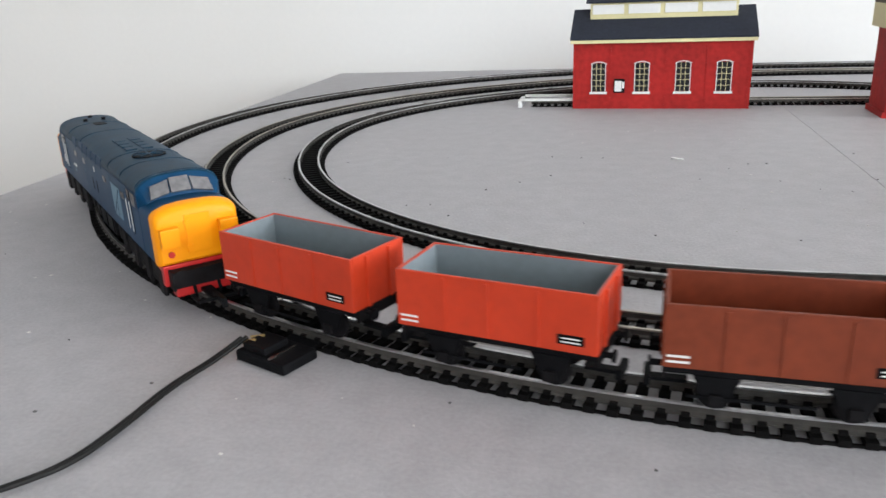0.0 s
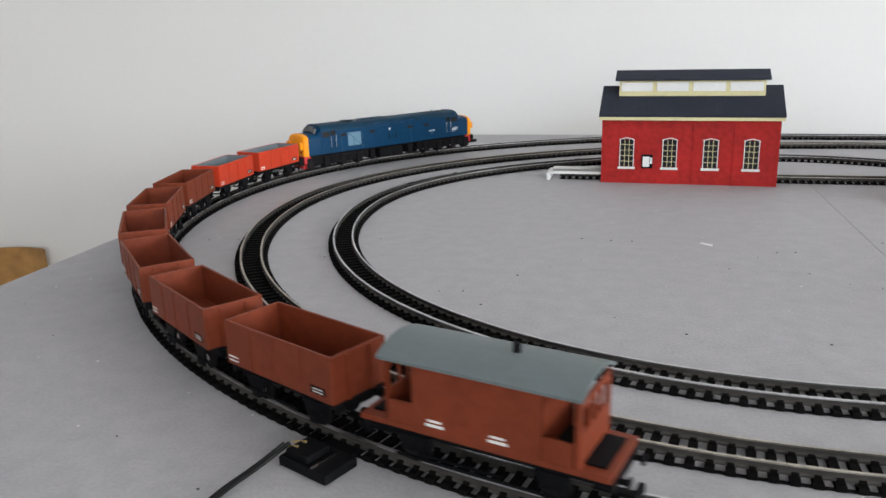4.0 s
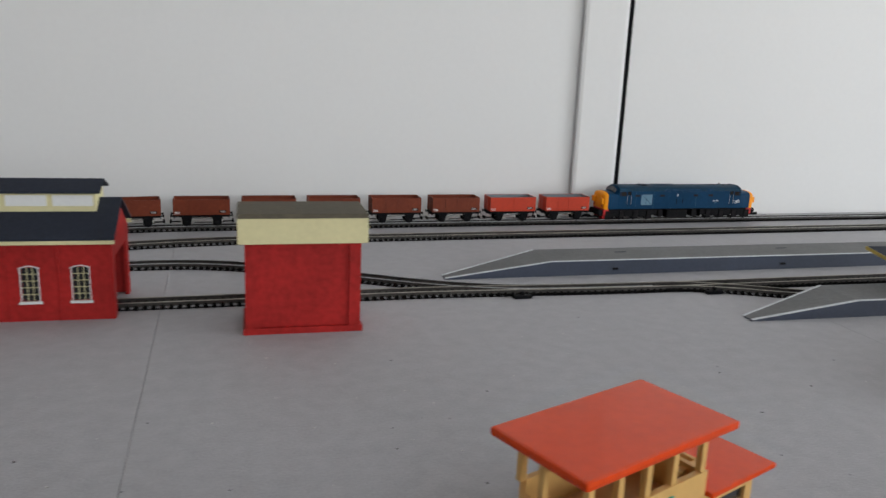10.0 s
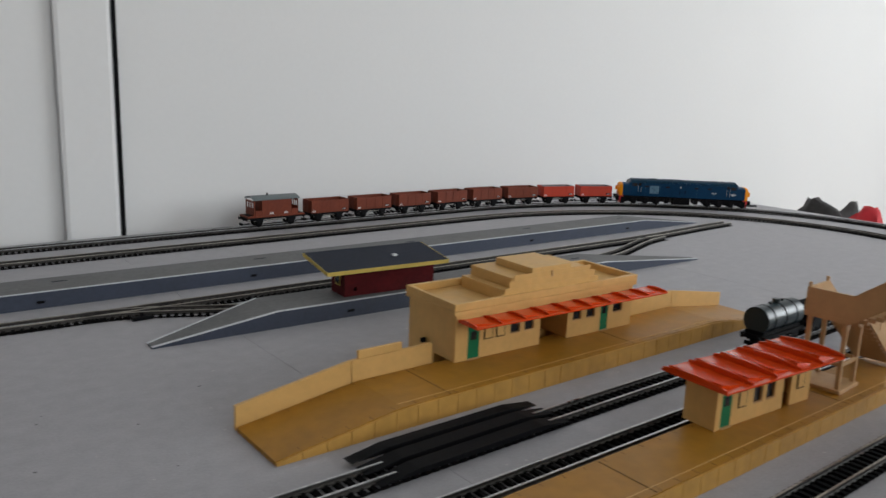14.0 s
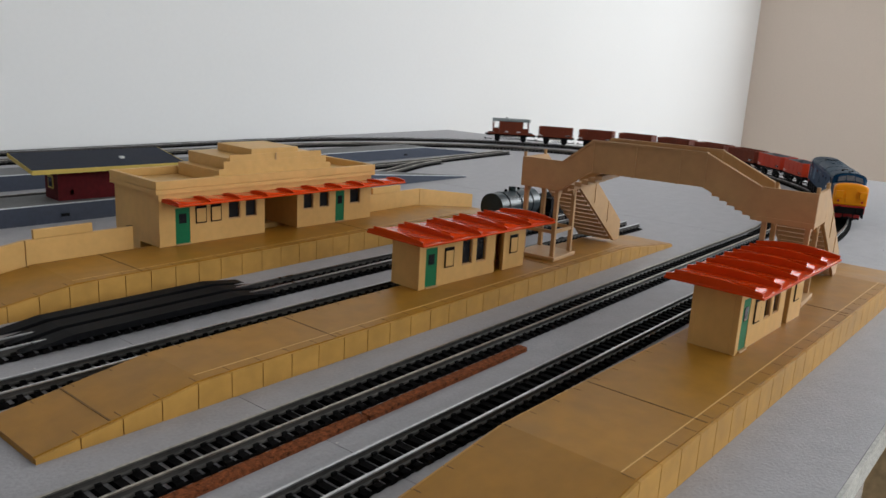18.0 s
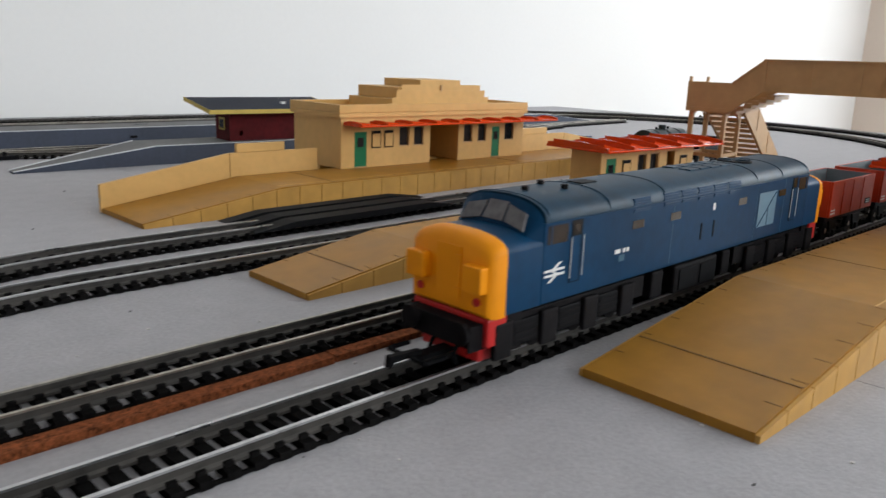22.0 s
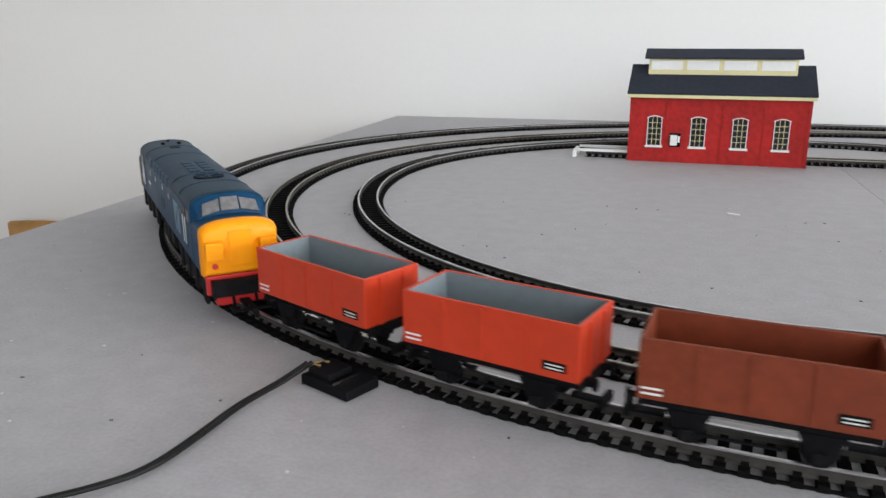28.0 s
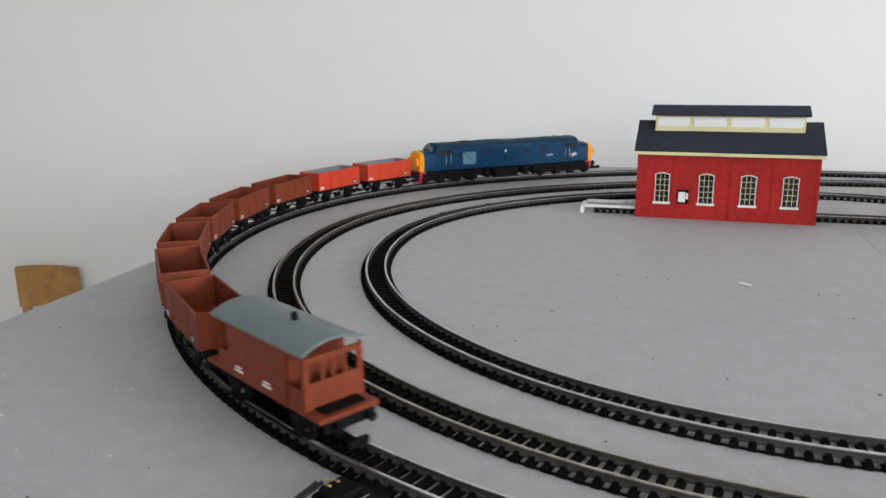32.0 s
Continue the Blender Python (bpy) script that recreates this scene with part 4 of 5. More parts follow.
def underframe(t, half, wb, beam=CHASSIS, up=0.0):
    for y in (-0.125, 0.125):
        bx("solebar", (-half, half, y - 0.008, y + 0.008, 0.165 + up, 0.2 + up), BLACK, t)
        bx("brake_lever", (-0.1, 0.3, y * 1.12 - 0.004, y * 1.12 + 0.004, 0.12, 0.13), BLACK, t)
        for x in (-wb, wb):
            b = bmesh.new()
            poly(b, [(x - 0.075, 0.165 + up), (x + 0.075, 0.165 + up), (x + 0.03, 0.09), (x - 0.03, 0.09)], "y", y * 1.06 - 0.006, y * 1.06 + 0.006)
            part("axle_guard", b, BLACK, t)
            bx("axle_box", (x - 0.022, x + 0.022, y * 1.13 - 0.012, y * 1.13 + 0.012, 0.1, 0.14), CHASSIS, t, bevel=0.004)
    for x in (-wb, wb):
        wheel(t, x, -0.085); wheel(t, x, 0.085)
        b = bmesh.new(); tube(b, (x, -0.08, RT + 0.062), (x, 0.08, RT + 0.062), 0.01, 8); part("axle", b, STEEL, t)
    # black slab added to stop light under the body and darken the gap
    bx("floor_light_block", (-half * 0.96, half * 0.96, -0.115, 0.115, 0.165 + up, 0.199 + up), BLACK, t)
    bx("floor_weight", (-half * 0.5, half * 0.5, -0.08, 0.08, 0.13 + up, 0.164 + up), STEEL, t)
    for sx in (-1, 1):
        bx("headstock", (min(sx * half, sx * (half + 0.014)), max(sx * half, sx * (half + 0.014)), -0.14, 0.14, 0.15 + up, 0.2 + up), beam, t)
        for y in (-0.09, 0.09):
            b = bmesh.new(); tube(b, (sx * (half + 0.014), y, 0.178 + up), (sx * (half + 0.05), y, 0.178 + up), 0.012, 8)
            tube(b, (sx * (half + 0.05), y, 0.178 + up), (sx * (half + 0.06), y, 0.178 + up), 0.024, 12); part("buffer", b, BLACK, t)
        bx("coupling_bar", (min(sx * half * 0.8, sx * (half + 0.075)), max(sx * half * 0.8, sx * (half + 0.075)), -0.02, 0.02, 0.105, 0.118), BLACK, t)
        bx("coupling_hook", (min(sx * (half + 0.05), sx * (half + 0.075)), max(sx * (half + 0.05), sx * (half + 0.075)), -0.055, 0.055, 0.1, 0.14), BLACK, t, bevel=0.005)


TW = thing("tank_wagon", "dark green model tank wagon on a black chassis", "tank wagon", put(12.95, 4.085, 0.01, 0))
underframe(TW, 0.38, 0.22)
bm = bmesh.new(); tube(bm, (-0.36, 0, 0.345), (0.36, 0, 0.345), 0.142, 28); part("tank", bm, TANKBLUE, TW, smooth=40)
for x in (-0.22, 0.0, 0.22):
    bm = bmesh.new(); tube(bm, (x - 0.008, 0, 0.345), (x + 0.008, 0, 0.345), 0.146, 28); part("tank_strap", bm, BLACK, TW, smooth=40)
bm = bmesh.new(); tube(bm, (0, 0, 0.48), (0, 0, 0.53), 0.04, 16); part("filler_dome", bm, TANKBLUE, TW)
for x in (-0.12, 0.12):
    bm = bmesh.new(); tube(bm, (x, 0, 0.48), (x, 0, 0.51), 0.014, 8); part("valve", bm, BLACK, TW)
bx("tank_saddle", (-0.37, 0.37, -0.1, 0.1, 0.2, 0.235), BLACK, TW)
CW = thing("coal_wagon", "small black open model wagon behind the tank wagon", "wagon", put(13.7, 4.08, 0.01, 0))
underframe(CW, 0.32, 0.19)
for y in (-0.15, 0.14):
    bx("side", (-0.32, 0.32, y, y + 0.01, 0.201, 0.36), BLACK, CW)
for x in (-0.32, 0.31):
    bx("end", (x, x + 0.01, -0.139, 0.139, 0.201, 0.36), BLACK, CW)
bx("floor", (-0.309, 0.309, -0.139, 0.139, 0.201, 0.215), BLACK, CW)
bx("load", (-0.3, 0.3, -0.13, 0.13, 0.2155, 0.31), CHASSIS, CW, bevel=0.03)


# ---- the moving train ----
def mineral_wagon(red):
    t = thing("mineral_wagon", "orange-red open mineral wagon with grey inside" if red else "bauxite brown open mineral wagon, empty", "wagon", group="wagons of the goods train")
    m = WAGRED if red else WAGBROWN
    h, w, z0, z1, k = 0.385, 0.165, 0.236, 0.46, 0.014
    inner = WAGGREY if red else WAGBROWN
    for sy in (-1, 1):
        bx("side", (-h, h, min(sy * w, sy * (w - k)), max(sy * w, sy * (w - k)), z0, z1), m, t, bevel=0.003)
        for x in (-0.17, 0.02, 0.19):
            bx("side_rib", (x - 0.007, x + 0.007, min(sy * w, sy * (w + 0.004)), max(sy * w, sy * (w + 0.004)), z0 + 0.004, z1 - 0.012), m, t)
        y0, y1 = min(sy * (w + 0.0005), sy * (w + 0.0022)), max(sy * (w + 0.0005), sy * (w + 0.0022))
        for q in (0.014, 0.034):
            bx("lettering_bar", (sy * 0.335 - 0.036, sy * 0.335 + 0.036, y0, y1, z0 + q + 0.005, z0 + q + 0.013), WHITE, t)
        b = bx("stencil_panel", (sy * -0.29 - 0.048, sy * -0.29 + 0.048, y0, y1, z0 + 0.03, z0 + 0.066), BLACK, t)
        for q in (0.037, 0.051):
            bx("lettering_bar", (sy * -0.29 - 0.034, sy * -0.29 + 0.034, min(sy * (w + 0.0023), sy * (w + 0.0034)), max(sy * (w + 0.0023), sy * (w + 0.0034)), z0 + q, z0 + q + 0.005), WHITE, b)
        if red:
            bx("lining", (-h + k + 0.001, h - k - 0.001, min(sy * (w - k - 0.001), sy * (w - k - 0.004)), max(sy * (w - k - 0.001), sy * (w - k - 0.004)), z0 + 0.02, z1 - 0.003), inner, t)
    for sx in (-1, 1):
        bx("end", (min(sx * h, sx * (h - k)), max(sx * h, sx * (h - k)), -w + k + 0.0005, w - k - 0.0005, z0, z1), m, t, bevel=0.003)
        for y in (-0.07, 0.07):
            bx("end_rib", (min(sx * h, sx * (h + 0.008)), max(sx * h, sx * (h + 0.008)), y - 0.009, y + 0.009, z0, z1 - 0.01), m, t)
        if red:
            bx("lining", (min(sx * (h - k - 0.001), sx * (h - k - 0.004)), max(sx * (h - k - 0.001), sx * (h - k - 0.004)), -w + 0.02, w - 0.02, z0 + 0.02, z1 - 0.003), inner, t)
    bx("floor", (-h + k, h - k, -w + k, w - k, z0, z0 + 0.015), inner, t)
    underframe(t, 0.37, 0.21, up=0.035)
    return t


def brake_van():
    t = thing("brake_van", "bauxite brown goods brake van with grey roof", "brake van")
    underframe(t, 0.52, 0.3, up=0.035)
    bx("footboard", (-0.53, 0.53, -0.165, 0.165, 0.201, 0.225), WAGBROWN, t)
    for y in (-0.175, 0.165):
        bx("step_board", (-0.36, 0.36, y, y + 0.01, 0.12, 0.13), BLACK, t)
        bx("cabin_side", (-0.27, 0.27, y if y > 0 else y + 0.01, (y if y > 0 else y + 0.01) + 0.01 if y < 0 else y + 0.01, 0.226, 0.49), WAGBROWN, t)
    for x in (-0.27, 0.26):
        bx("cabin_end", (x, x + 0.01, -0.154, 0.154, 0.226, 0.49), WAGBROWN, t)
    for sx in (-1, 1):
        X = sx * 0.405
        b = bmesh.new()
        panel(b, Matrix.Translation((X, -0.165, 0.226)) @ Matrix.Rotation(radians(90), 4, "Z"), 0.33, 0.255, 0.012, [(0.03, 0.095, 0.13, 0.225), (0.11, 0.16, 0.13, 0.225), (0.175, 0.22, 0.13, 0.225), (0.235, 0.3, 0.13, 0.225)])
        part("veranda_end", b, WAGBROWN, t)
        for y in (-0.165, 0.153):
            bx("roof_post", (X - 0.008 if sx > 0 else X, X if sx > 0 else X + 0.008, y, y + 0.012, 0.226, 0.49), WAGBROWN, t)
            bx("veranda_side", (min(sx * 0.275, sx * 0.39), max(sx * 0.275, sx * 0.39), y, y + 0.012, 0.226, 0.32), WAGBROWN, t)
    b = bmesh.new()
    top = [(-0.18 + 0.36 * k / 12, 0.491 + 0.05 * math.sin(math.pi * k / 12) ** 0.8) for k in range(13)]
    poly(b, top + [(y, z + 0.013) for y, z in top[::-1]], "x", -0.43, 0.43)
    part("roof", b, VANROOF, t, "curved grey roof", smooth=35)
    b = bmesh.new(); tube(b, (-0.1, 0, 0.54), (-0.1, 0, 0.59), 0.016, 10); part("chimney", b, BLACK, t)
    for sy in (-1, 1):
        for x in (-0.1, 0.17):
            bx("lettering_bar", (x - 0.04, x + 0.04, min(sy * 0.1752, sy * 0.1765), max(sy * 0.1752, sy * 0.1765), 0.25, 0.262), WHITE, t)
            bx("lettering_bar", (x - 0.03, x + 0.03, min(sy * 0.1752, sy * 0.1765), max(sy * 0.1752, sy * 0.1765), 0.27, 0.28), WHITE, t)
    for c in t.children:   # the body rides higher on its springs
        if c.name.split(".")[0] not in ("solebar", "brake_lever", "axle_guard", "axle_box", "wheel", "axle", "floor_weight", "headstock", "buffer", "coupling_bar", "coupling_hook", "step_board"):
            c.location.z += 0.035 * S * K
    return t


def section(w, zs, zc, zt, n=14):
    """Loco cross-section: upright sides, then a rounded roof."""
    pts = [(-w, zs), (-w, zc)]
    for k in range(1, n):
        a = math.pi * (1 - k / n)
        pts.append((w * math.copysign(abs(math.cos(a)) ** 0.8, math.cos(a)), zc + (zt - zc) * math.sin(a) ** 0.9))
    return pts + [(w, zc), (w, zs)]


def loft(name, rings, material, parent, label="", cap=True):
    b = bmesh.new()
    rows = [[b.verts.new((x, y, z)) for y, z in ring] for x, ring in rings]
    for r, q in zip(rows, rows[1:]):
        for i in range(len(r)):
            b.faces.new((r[i], r[(i + 1) % len(r)], q[(i + 1) % len(r)], q[i]))
    if cap:
        b.faces.new(rows[0]); b.faces.new(rows[-1])
    bmesh.ops.recalc_face_normals(b, faces=b.faces)
    return part(name, b, material, parent, label, smooth=38)


def locomotive():
    t = thing("diesel_locomotive", "blue diesel model locomotive with yellow nose ends", "locomotive")
    W, Z0, ZC_, ZT = 0.172, 0.228, 0.48, 0.55
    XE = 1.0   # end of the full-height body
    bx("body", (-XE - 0.006, XE + 0.006, -W, W, Z0, ZC_), BLUE, t, "dark rail blue body sides", bevel=0.004)
    loft("roof", [(-XE, section(W * 0.998, ZC_ + 0.0004, ZC_ + 0.001, ZT)), (XE, section(W * 0.998, ZC_ + 0.0004, ZC_ + 0.001, ZT))], BLUEROOF, t, "dull blue-grey rounded roof")
    for sx in (-1, 1):
        def span(a, b):
            return (min(sx * a, sx * b), max(sx * a, sx * b))
        # lower nose with a rounded top and a flat yellow end
        loft("nose", [(sx * 1.0065, section(W * 0.995, Z0, 0.412, 0.458)), (sx * 1.165, section(W * 0.99, Z0, 0.408, 0.462))], BLUE, t)
        loft("nose_end", [(sx * 1.1655, section(W * 0.992, Z0 - 0.006, 0.409, 0.464)), (sx * 1.2, section(W * 0.985, Z0 - 0.006, 0.405, 0.462)), (sx * 1.22, section(W * 0.955, Z0 - 0.003, 0.398, 0.452)), (sx * 1.23, section(W * 0.89, Z0 + 0.008, 0.385, 0.434))], YELLOW, t, "warning yellow nose end")
        # raked cab front with wrap-round screens
        loft("cab_front", [(sx * 1.0062, section(W * 0.985, 0.41, 0.47, ZT - 0.006)), (sx * 1.052, section(W * 0.86, 0.41, 0.43, 0.466))], BLUE, t)
        lean = math.degrees(math.atan2(0.046, ZT - 0.006 - 0.466))
        for y0, y1, low, top in ((-0.128, -0.049, -0.012, 0.044), (-0.041, 0.041, 0.006, 0.07), (0.049, 0.128, -0.012, 0.044)):
            b = bmesh.new()
            zi = 0.064 if y0 * y1 > 0 else top
            za, zb = (top, zi) if y0 < 0 and y1 < 0 else (zi, top) if y0 > 0 else (top, top)
            la, lb = (low, 0.006) if y0 < 0 and y1 < 0 else (0.006, low) if y0 > 0 else (low, low)
            poly(b, [(y0, la), (y1, lb), (y1 * 0.93, zb), (y0 * 0.93, za)], "x", -0.012, 0.004)
            b.transform(Matrix.Translation((sx * 1.052, 0, 0.466)) @ Matrix.Rotation(radians(-sx * lean), 4, "Y"))
            part("windscreen", b, SCREEN, t, "clear windscreen pane")
        for y in (-0.118, 0.118):
            bx("headcode_box", (*span(1.226, 1.262), y - 0.038, y + 0.038, 0.3, 0.38), YELLOW, t, "yellow headcode box", bevel=0.006)
            b = bmesh.new(); tube(b, (sx * 1.225, y, 0.268), (sx * 1.237, y, 0.268), 0.013, 10); part("lamp", b, REDBEAM, t)
        bx("nose_door", (*span(1.2305, 1.235), -0.05, 0.05, 0.262, 0.42), YELLOW, t, bevel=0.0015)
        for z in (0.285, 0.385):
            bx("door_hinge", (*span(1.2351, 1.239), 0.03, 0.055, z, z + 0.01), YELLOW, t)
        bx("buffer_beam", (*span(1.14, 1.222), -0.158, 0.158, 0.135, Z0 - 0.0065), REDBEAM, t, "red buffer beam", bevel=0.006)
        bx("beam_skirt", (*span(1.16, 1.218), -0.12, 0.12, 0.08, 0.1345), REDBEAM, t, bevel=0.006)
        for y in (-0.105, 0.105):
            b = bmesh.new(); tube(b, (sx * 1.222, y, 0.18), (sx * 1.275, y, 0.18), 0.017, 10); tube(b, (sx * 1.275, y, 0.18), (sx * 1.29, y, 0.18), 0.036, 16); part("buffer", b, CHASSIS, t)
        for y in (-0.05, 0.05):
            b = bmesh.new(); tube(b, (sx * 1.222, y, 0.14), (sx * 1.25, y, 0.09), 0.007, 6); tube(b, (sx * 1.25, y, 0.09), (sx * 1.235, y, 0.06), 0.007, 6); part("brake_hose", b, BLACK, t)
        bx("coupling_bar", (*span(1.14, 1.37), -0.022, 0.022, 0.09, 0.103), BLACK, t)
        b = bmesh.new()
        for p, q in (((1.31, -0.08), (1.39, -0.08)), ((1.39, -0.08), (1.39, 0.08)), ((1.39, 0.08), (1.31, 0.08))):
            tube(b, (sx * p[0], p[1], 0.108), (sx * q[0], q[1], 0.108), 0.008, 6)
        part("coupling_loop", b, BLACK, t)
        b = bmesh.new(); poly(b, [(sx * 1.34, 0.1035), (sx * 1.44, 0.1035), (sx * 1.455, 0.09), (sx * 1.465, 0.09), (sx * 1.46, 0.125), (sx * 1.34, 0.118)], "y", -0.01, 0.01); part("coupling_hook", b, BLACK, t)
        bog = bx("bogie_frame", (sx * 0.82 - 0.45, sx * 0.82 + 0.45, -0.14, 0.14, 0.135, 0.205), CHASSIS, t)
        for x in (-0.33, -0.11, 0.11, 0.33):
            wheel(t, sx * 0.82 + x, -0.085, 0.06); wheel(t, sx * 0.82 + x, 0.085, 0.06)
            for y in (-0.16, 0.141):
                bx("axle_box", (sx * 0.82 + x - 0.04, sx * 0.82 + x + 0.04, y, y + 0.019, 0.085, 0.2), CHASSIS, bog, bevel=0.008)
        for x in (-0.22, 0.0, 0.22):
            for y in (-0.152, 0.141):
                bx("spring", (sx * 0.82 + x - 0.06, sx * 0.82 + x + 0.06, y, y + 0.011, 0.11, 0.19), BLACK, bog, bevel=0.006)
                for z in (0.125, 0.145, 0.165):
                    bx("spring_leaf", (sx * 0.82 + x - 0.05, sx * 0.82 + x + 0.05, y - 0.002 if y < 0 else y + 0.0112, y - 0.0002 if y < 0 else y + 0.013, z, z + 0.006), CHASSIS, bog)
        for y in (-0.1405, 0.1302):
            bx("side_frame", (sx * 0.82 - 0.46, sx * 0.82 + 0.46, y, y + 0.0103, 0.128, 0.207), CHASSIS, bog, bevel=0.003)
        for y in (-0.15, 0.141):
            bx("step", (*span(1.06, 1.13), y, y + 0.009, 0.1, 0.22), CHASSIS, bog)
    bx("underfloor", (-1.15, 1.15, -0.13, 0.13, 0.206, Z0 - 0.0005), BLACK, t)
    bx("fuel_tank", (-0.2, 0.14, -0.145, 0.145, 0.09, 0.205), CHASSIS, t, bevel=0.012)
    for x, w in ((-0.33, 0.07), (0.22, 0.08)):
        bx("battery_box", (x, x + w, -0.14, 0.14, 0.1, 0.205), CHASSIS, t, bevel=0.008)
    for x in (-0.185, -0.02):
        for y in (-0.15, 0.1455):
            bx("tank_panel", (x, x + 0.13, y, y + 0.0045, 0.105, 0.185), BLACK, t, bevel=0.002)
    for sy in (-1, 1):
        def side(name, x0, x1, z0, z1, material, parent=t, out=0.0016, depth=0.0012, label=""):
            ya, yb = sy * (W + out - depth), sy * (W + out)
            return bx(name, (x0, x1, min(ya, yb), max(ya, yb), z0, z1), material, parent, label)
        def bar(name, pts, material, parent=t):
            b = bmesh.new()
            poly(b, pts, "y", min(sy * (W + 0.0006), sy * (W + 0.002)), max(sy * (W + 0.0006), sy * (W + 0.002)))
            return part(name, b, material, parent)
        for sx in (-1, 1):
            w = side("cab_window", min(sx * 0.89, sx * 0.99), max(sx * 0.89, sx * 0.99), 0.413, 0.47, CABGLASS)
            side("window_rail", min(sx * 0.97, sx * 0.976), max(sx * 0.97, sx * 0.976), 0.413, 0.47, BLUE, w, 0.0026, 0.0009)
            # black plate on the side gives the shade of a recessed cab door
            d = side("door_recess_shade", min(sx * 0.815, sx * 0.872), max(sx * 0.815, sx * 0.872), 0.275, 0.478, BLACK, label="black plate painted as the shade in the cab door recess")
            side("door_leaf", min(sx * 0.822, sx * 0.867), max(sx * 0.822, sx * 0.867), 0.278, 0.425, BLUE, d, 0.0022, 0.0005)
            side("door_window", min(sx * 0.828, sx * 0.86), max(sx * 0.828, sx * 0.86), 0.43, 0.472, CABGLASS, d, 0.0024, 0.0006)
            for x in (0.812, 0.875):
                b = bmesh.new(); tube(b, (sx * x, sy * (W + 0.007), 0.292), (sx * x, sy * (W + 0.007), 0.424), 0.0017, 6); part("handrail", b, WHITE, t)
        # emblem: two bars with arrow heads
        fx = 0.947
        for q in (0.314, 0.33):
            side("emblem_bar", fx - 0.05, fx + 0.05, q - 0.0038, q + 0.0038, WHITE)
        m0, k = 0.322, sy
        for u0, z0, u1, z1 in ((-0.026, 0.03, 0.006, 0.01), (0.014, 0.006, -0.014, -0.006), (-0.006, -0.01, 0.026, -0.03)):
            bar("emblem_arrow", [(fx + k * (u0 - 0.008), m0 + z0), (fx + k * (u0 + 0.008), m0 + z0), (fx + k * (u1 + 0.008), m0 + z1), (fx + k * (u1 - 0.008), m0 + z1)], WHITE)
        for x in (0.534, 0.556, 0.588, 0.604):
            side("number_bar", x, x + 0.016, 0.33, 0.344, WHITE)
        side("data_panel", 0.56, 0.594, 0.3, 0.322, BLUEGRILLE)
        for x in (0.488, 0.235, -0.313, -0.711):
            w = side("side_window", x - 0.036, x + 0.036, 0.403, 0.432, CABGLASS)
        side("label_plate", -0.071, -0.053, 0.408, 0.435, WHITE)
        g = side("side_grille", -0.65, -0.475, 0.284, 0.434, PALEBLUE, label="pale blue radiator panel")
        bar("grille_stay", [(-0.48, 0.288), (-0.487, 0.288), (-0.645, 0.43), (-0.638, 0.43)], BLUE, g).location.y = sy * 0.0012 * S
        side("grille_stay", -0.573, -0.569, 0.288, 0.36, BLUE, g, 0.0028, 0.001)
        for x in (0.027, -0.074):
            side("door_seam", x - 0.006, x + 0.006, 0.3, 0.365, BLACK)
        for x in (0.25, -0.45, -0.735):
            side("body_seam", x - 0.0012, x + 0.0012, 0.236, 0.475, BLUEGRILLE, out=0.0007, depth=0.0006)
        for i in range(6):
            x = (0.47, 0.272, 0.147, 0.022, -0.103, -0.228)[i]
            b = bmesh.new()
            poly(b, [(sy * (W + 0.003), 0.462), (sy * (W - 0.004), 0.508), (sy * (W - 0.03), 0.508), (sy * (W - 0.03), 0.462)], "x", x - 0.054, x + 0.054)
            lv = part("roof_louvre", b, BLUE, t)
            for q in range(4):
                z = 0.467 + q * 0.0098
                f = (z - 0.462) / 0.046
                ya = sy * (W + 0.0045 - 0.007 * f)
                bx("louvre_slat", (x - 0.05, x + 0.05, min(ya, ya - sy * 0.003), max(ya, ya - sy * 0.003), z, z + 0.004), BLUE, lv)
        ya, yb = sy * (W + 0.0005), sy * (W + 0.004)
        bx("cantrail", (-1.0, 1.0, min(ya, yb), max(ya, yb), 0.4765, 0.4805), BLUE, t)
    for x in (-0.98, -0.7, -0.44, 0.31, 0.66, 0.98):
        loft("roof_rib", [(x - 0.004, section(W * 0.996, 0.488, 0.4881, ZT + 0.002)), (x + 0.004, section(W * 0.996, 0.488, 0.4881, ZT + 0.002))], BLUEROOF, t)
    for k in range(4):
        for y in (-0.062, 0.012):
            bx("roof_panel", (-0.39 + k * 0.09, -0.315 + k * 0.09, y, y + 0.05, ZT - 0.012, ZT + 0.004), BLUEROOF, t, bevel=0.002)
    b = bmesh.new(); tube(b, (-0.56, 0, ZT - 0.02), (-0.56, 0, ZT + 0.004), 0.075, 24); fan = part("roof_fan", b, CHASSIS, t, smooth=30)
    for a in range(4):
        b = bmesh.new(); box(b, -0.07, 0.07, -0.003, 0.003, 0, 0.003); b.transform(Matrix.Translation((-0.56, 0, ZT + 0.0042)) @ Matrix.Rotation(radians(45 * a), 4, "Z")); part("fan_blade", b, BLUEROOF, fan)
    for x, y in ((0.9, 0.0), (0.76, 0.05), (0.76, -0.05)):
        b = bmesh.new(); tube(b, (x, y, ZT - 0.02), (x, y, ZT + 0.012), 0.012, 8); part("roof_vent", b, CHASSIS, t)
    bx("exhaust_port", (0.55, 0.64, -0.03, 0.03, ZT - 0.01, ZT + 0.003), BLACK, t)
    return t


K = 1.0
LOCO = locomotive()
K = 0.85
red1 = mineral_wagon(True)
brown1 = mineral_wagon(False)
K = 0.86
VAN = brake_van()
K = 1.0
WAGONS = [red1, copy_thing(red1, Matrix()), brown1] + [copy_thing(brown1, Matrix()) for _ in range(5)]

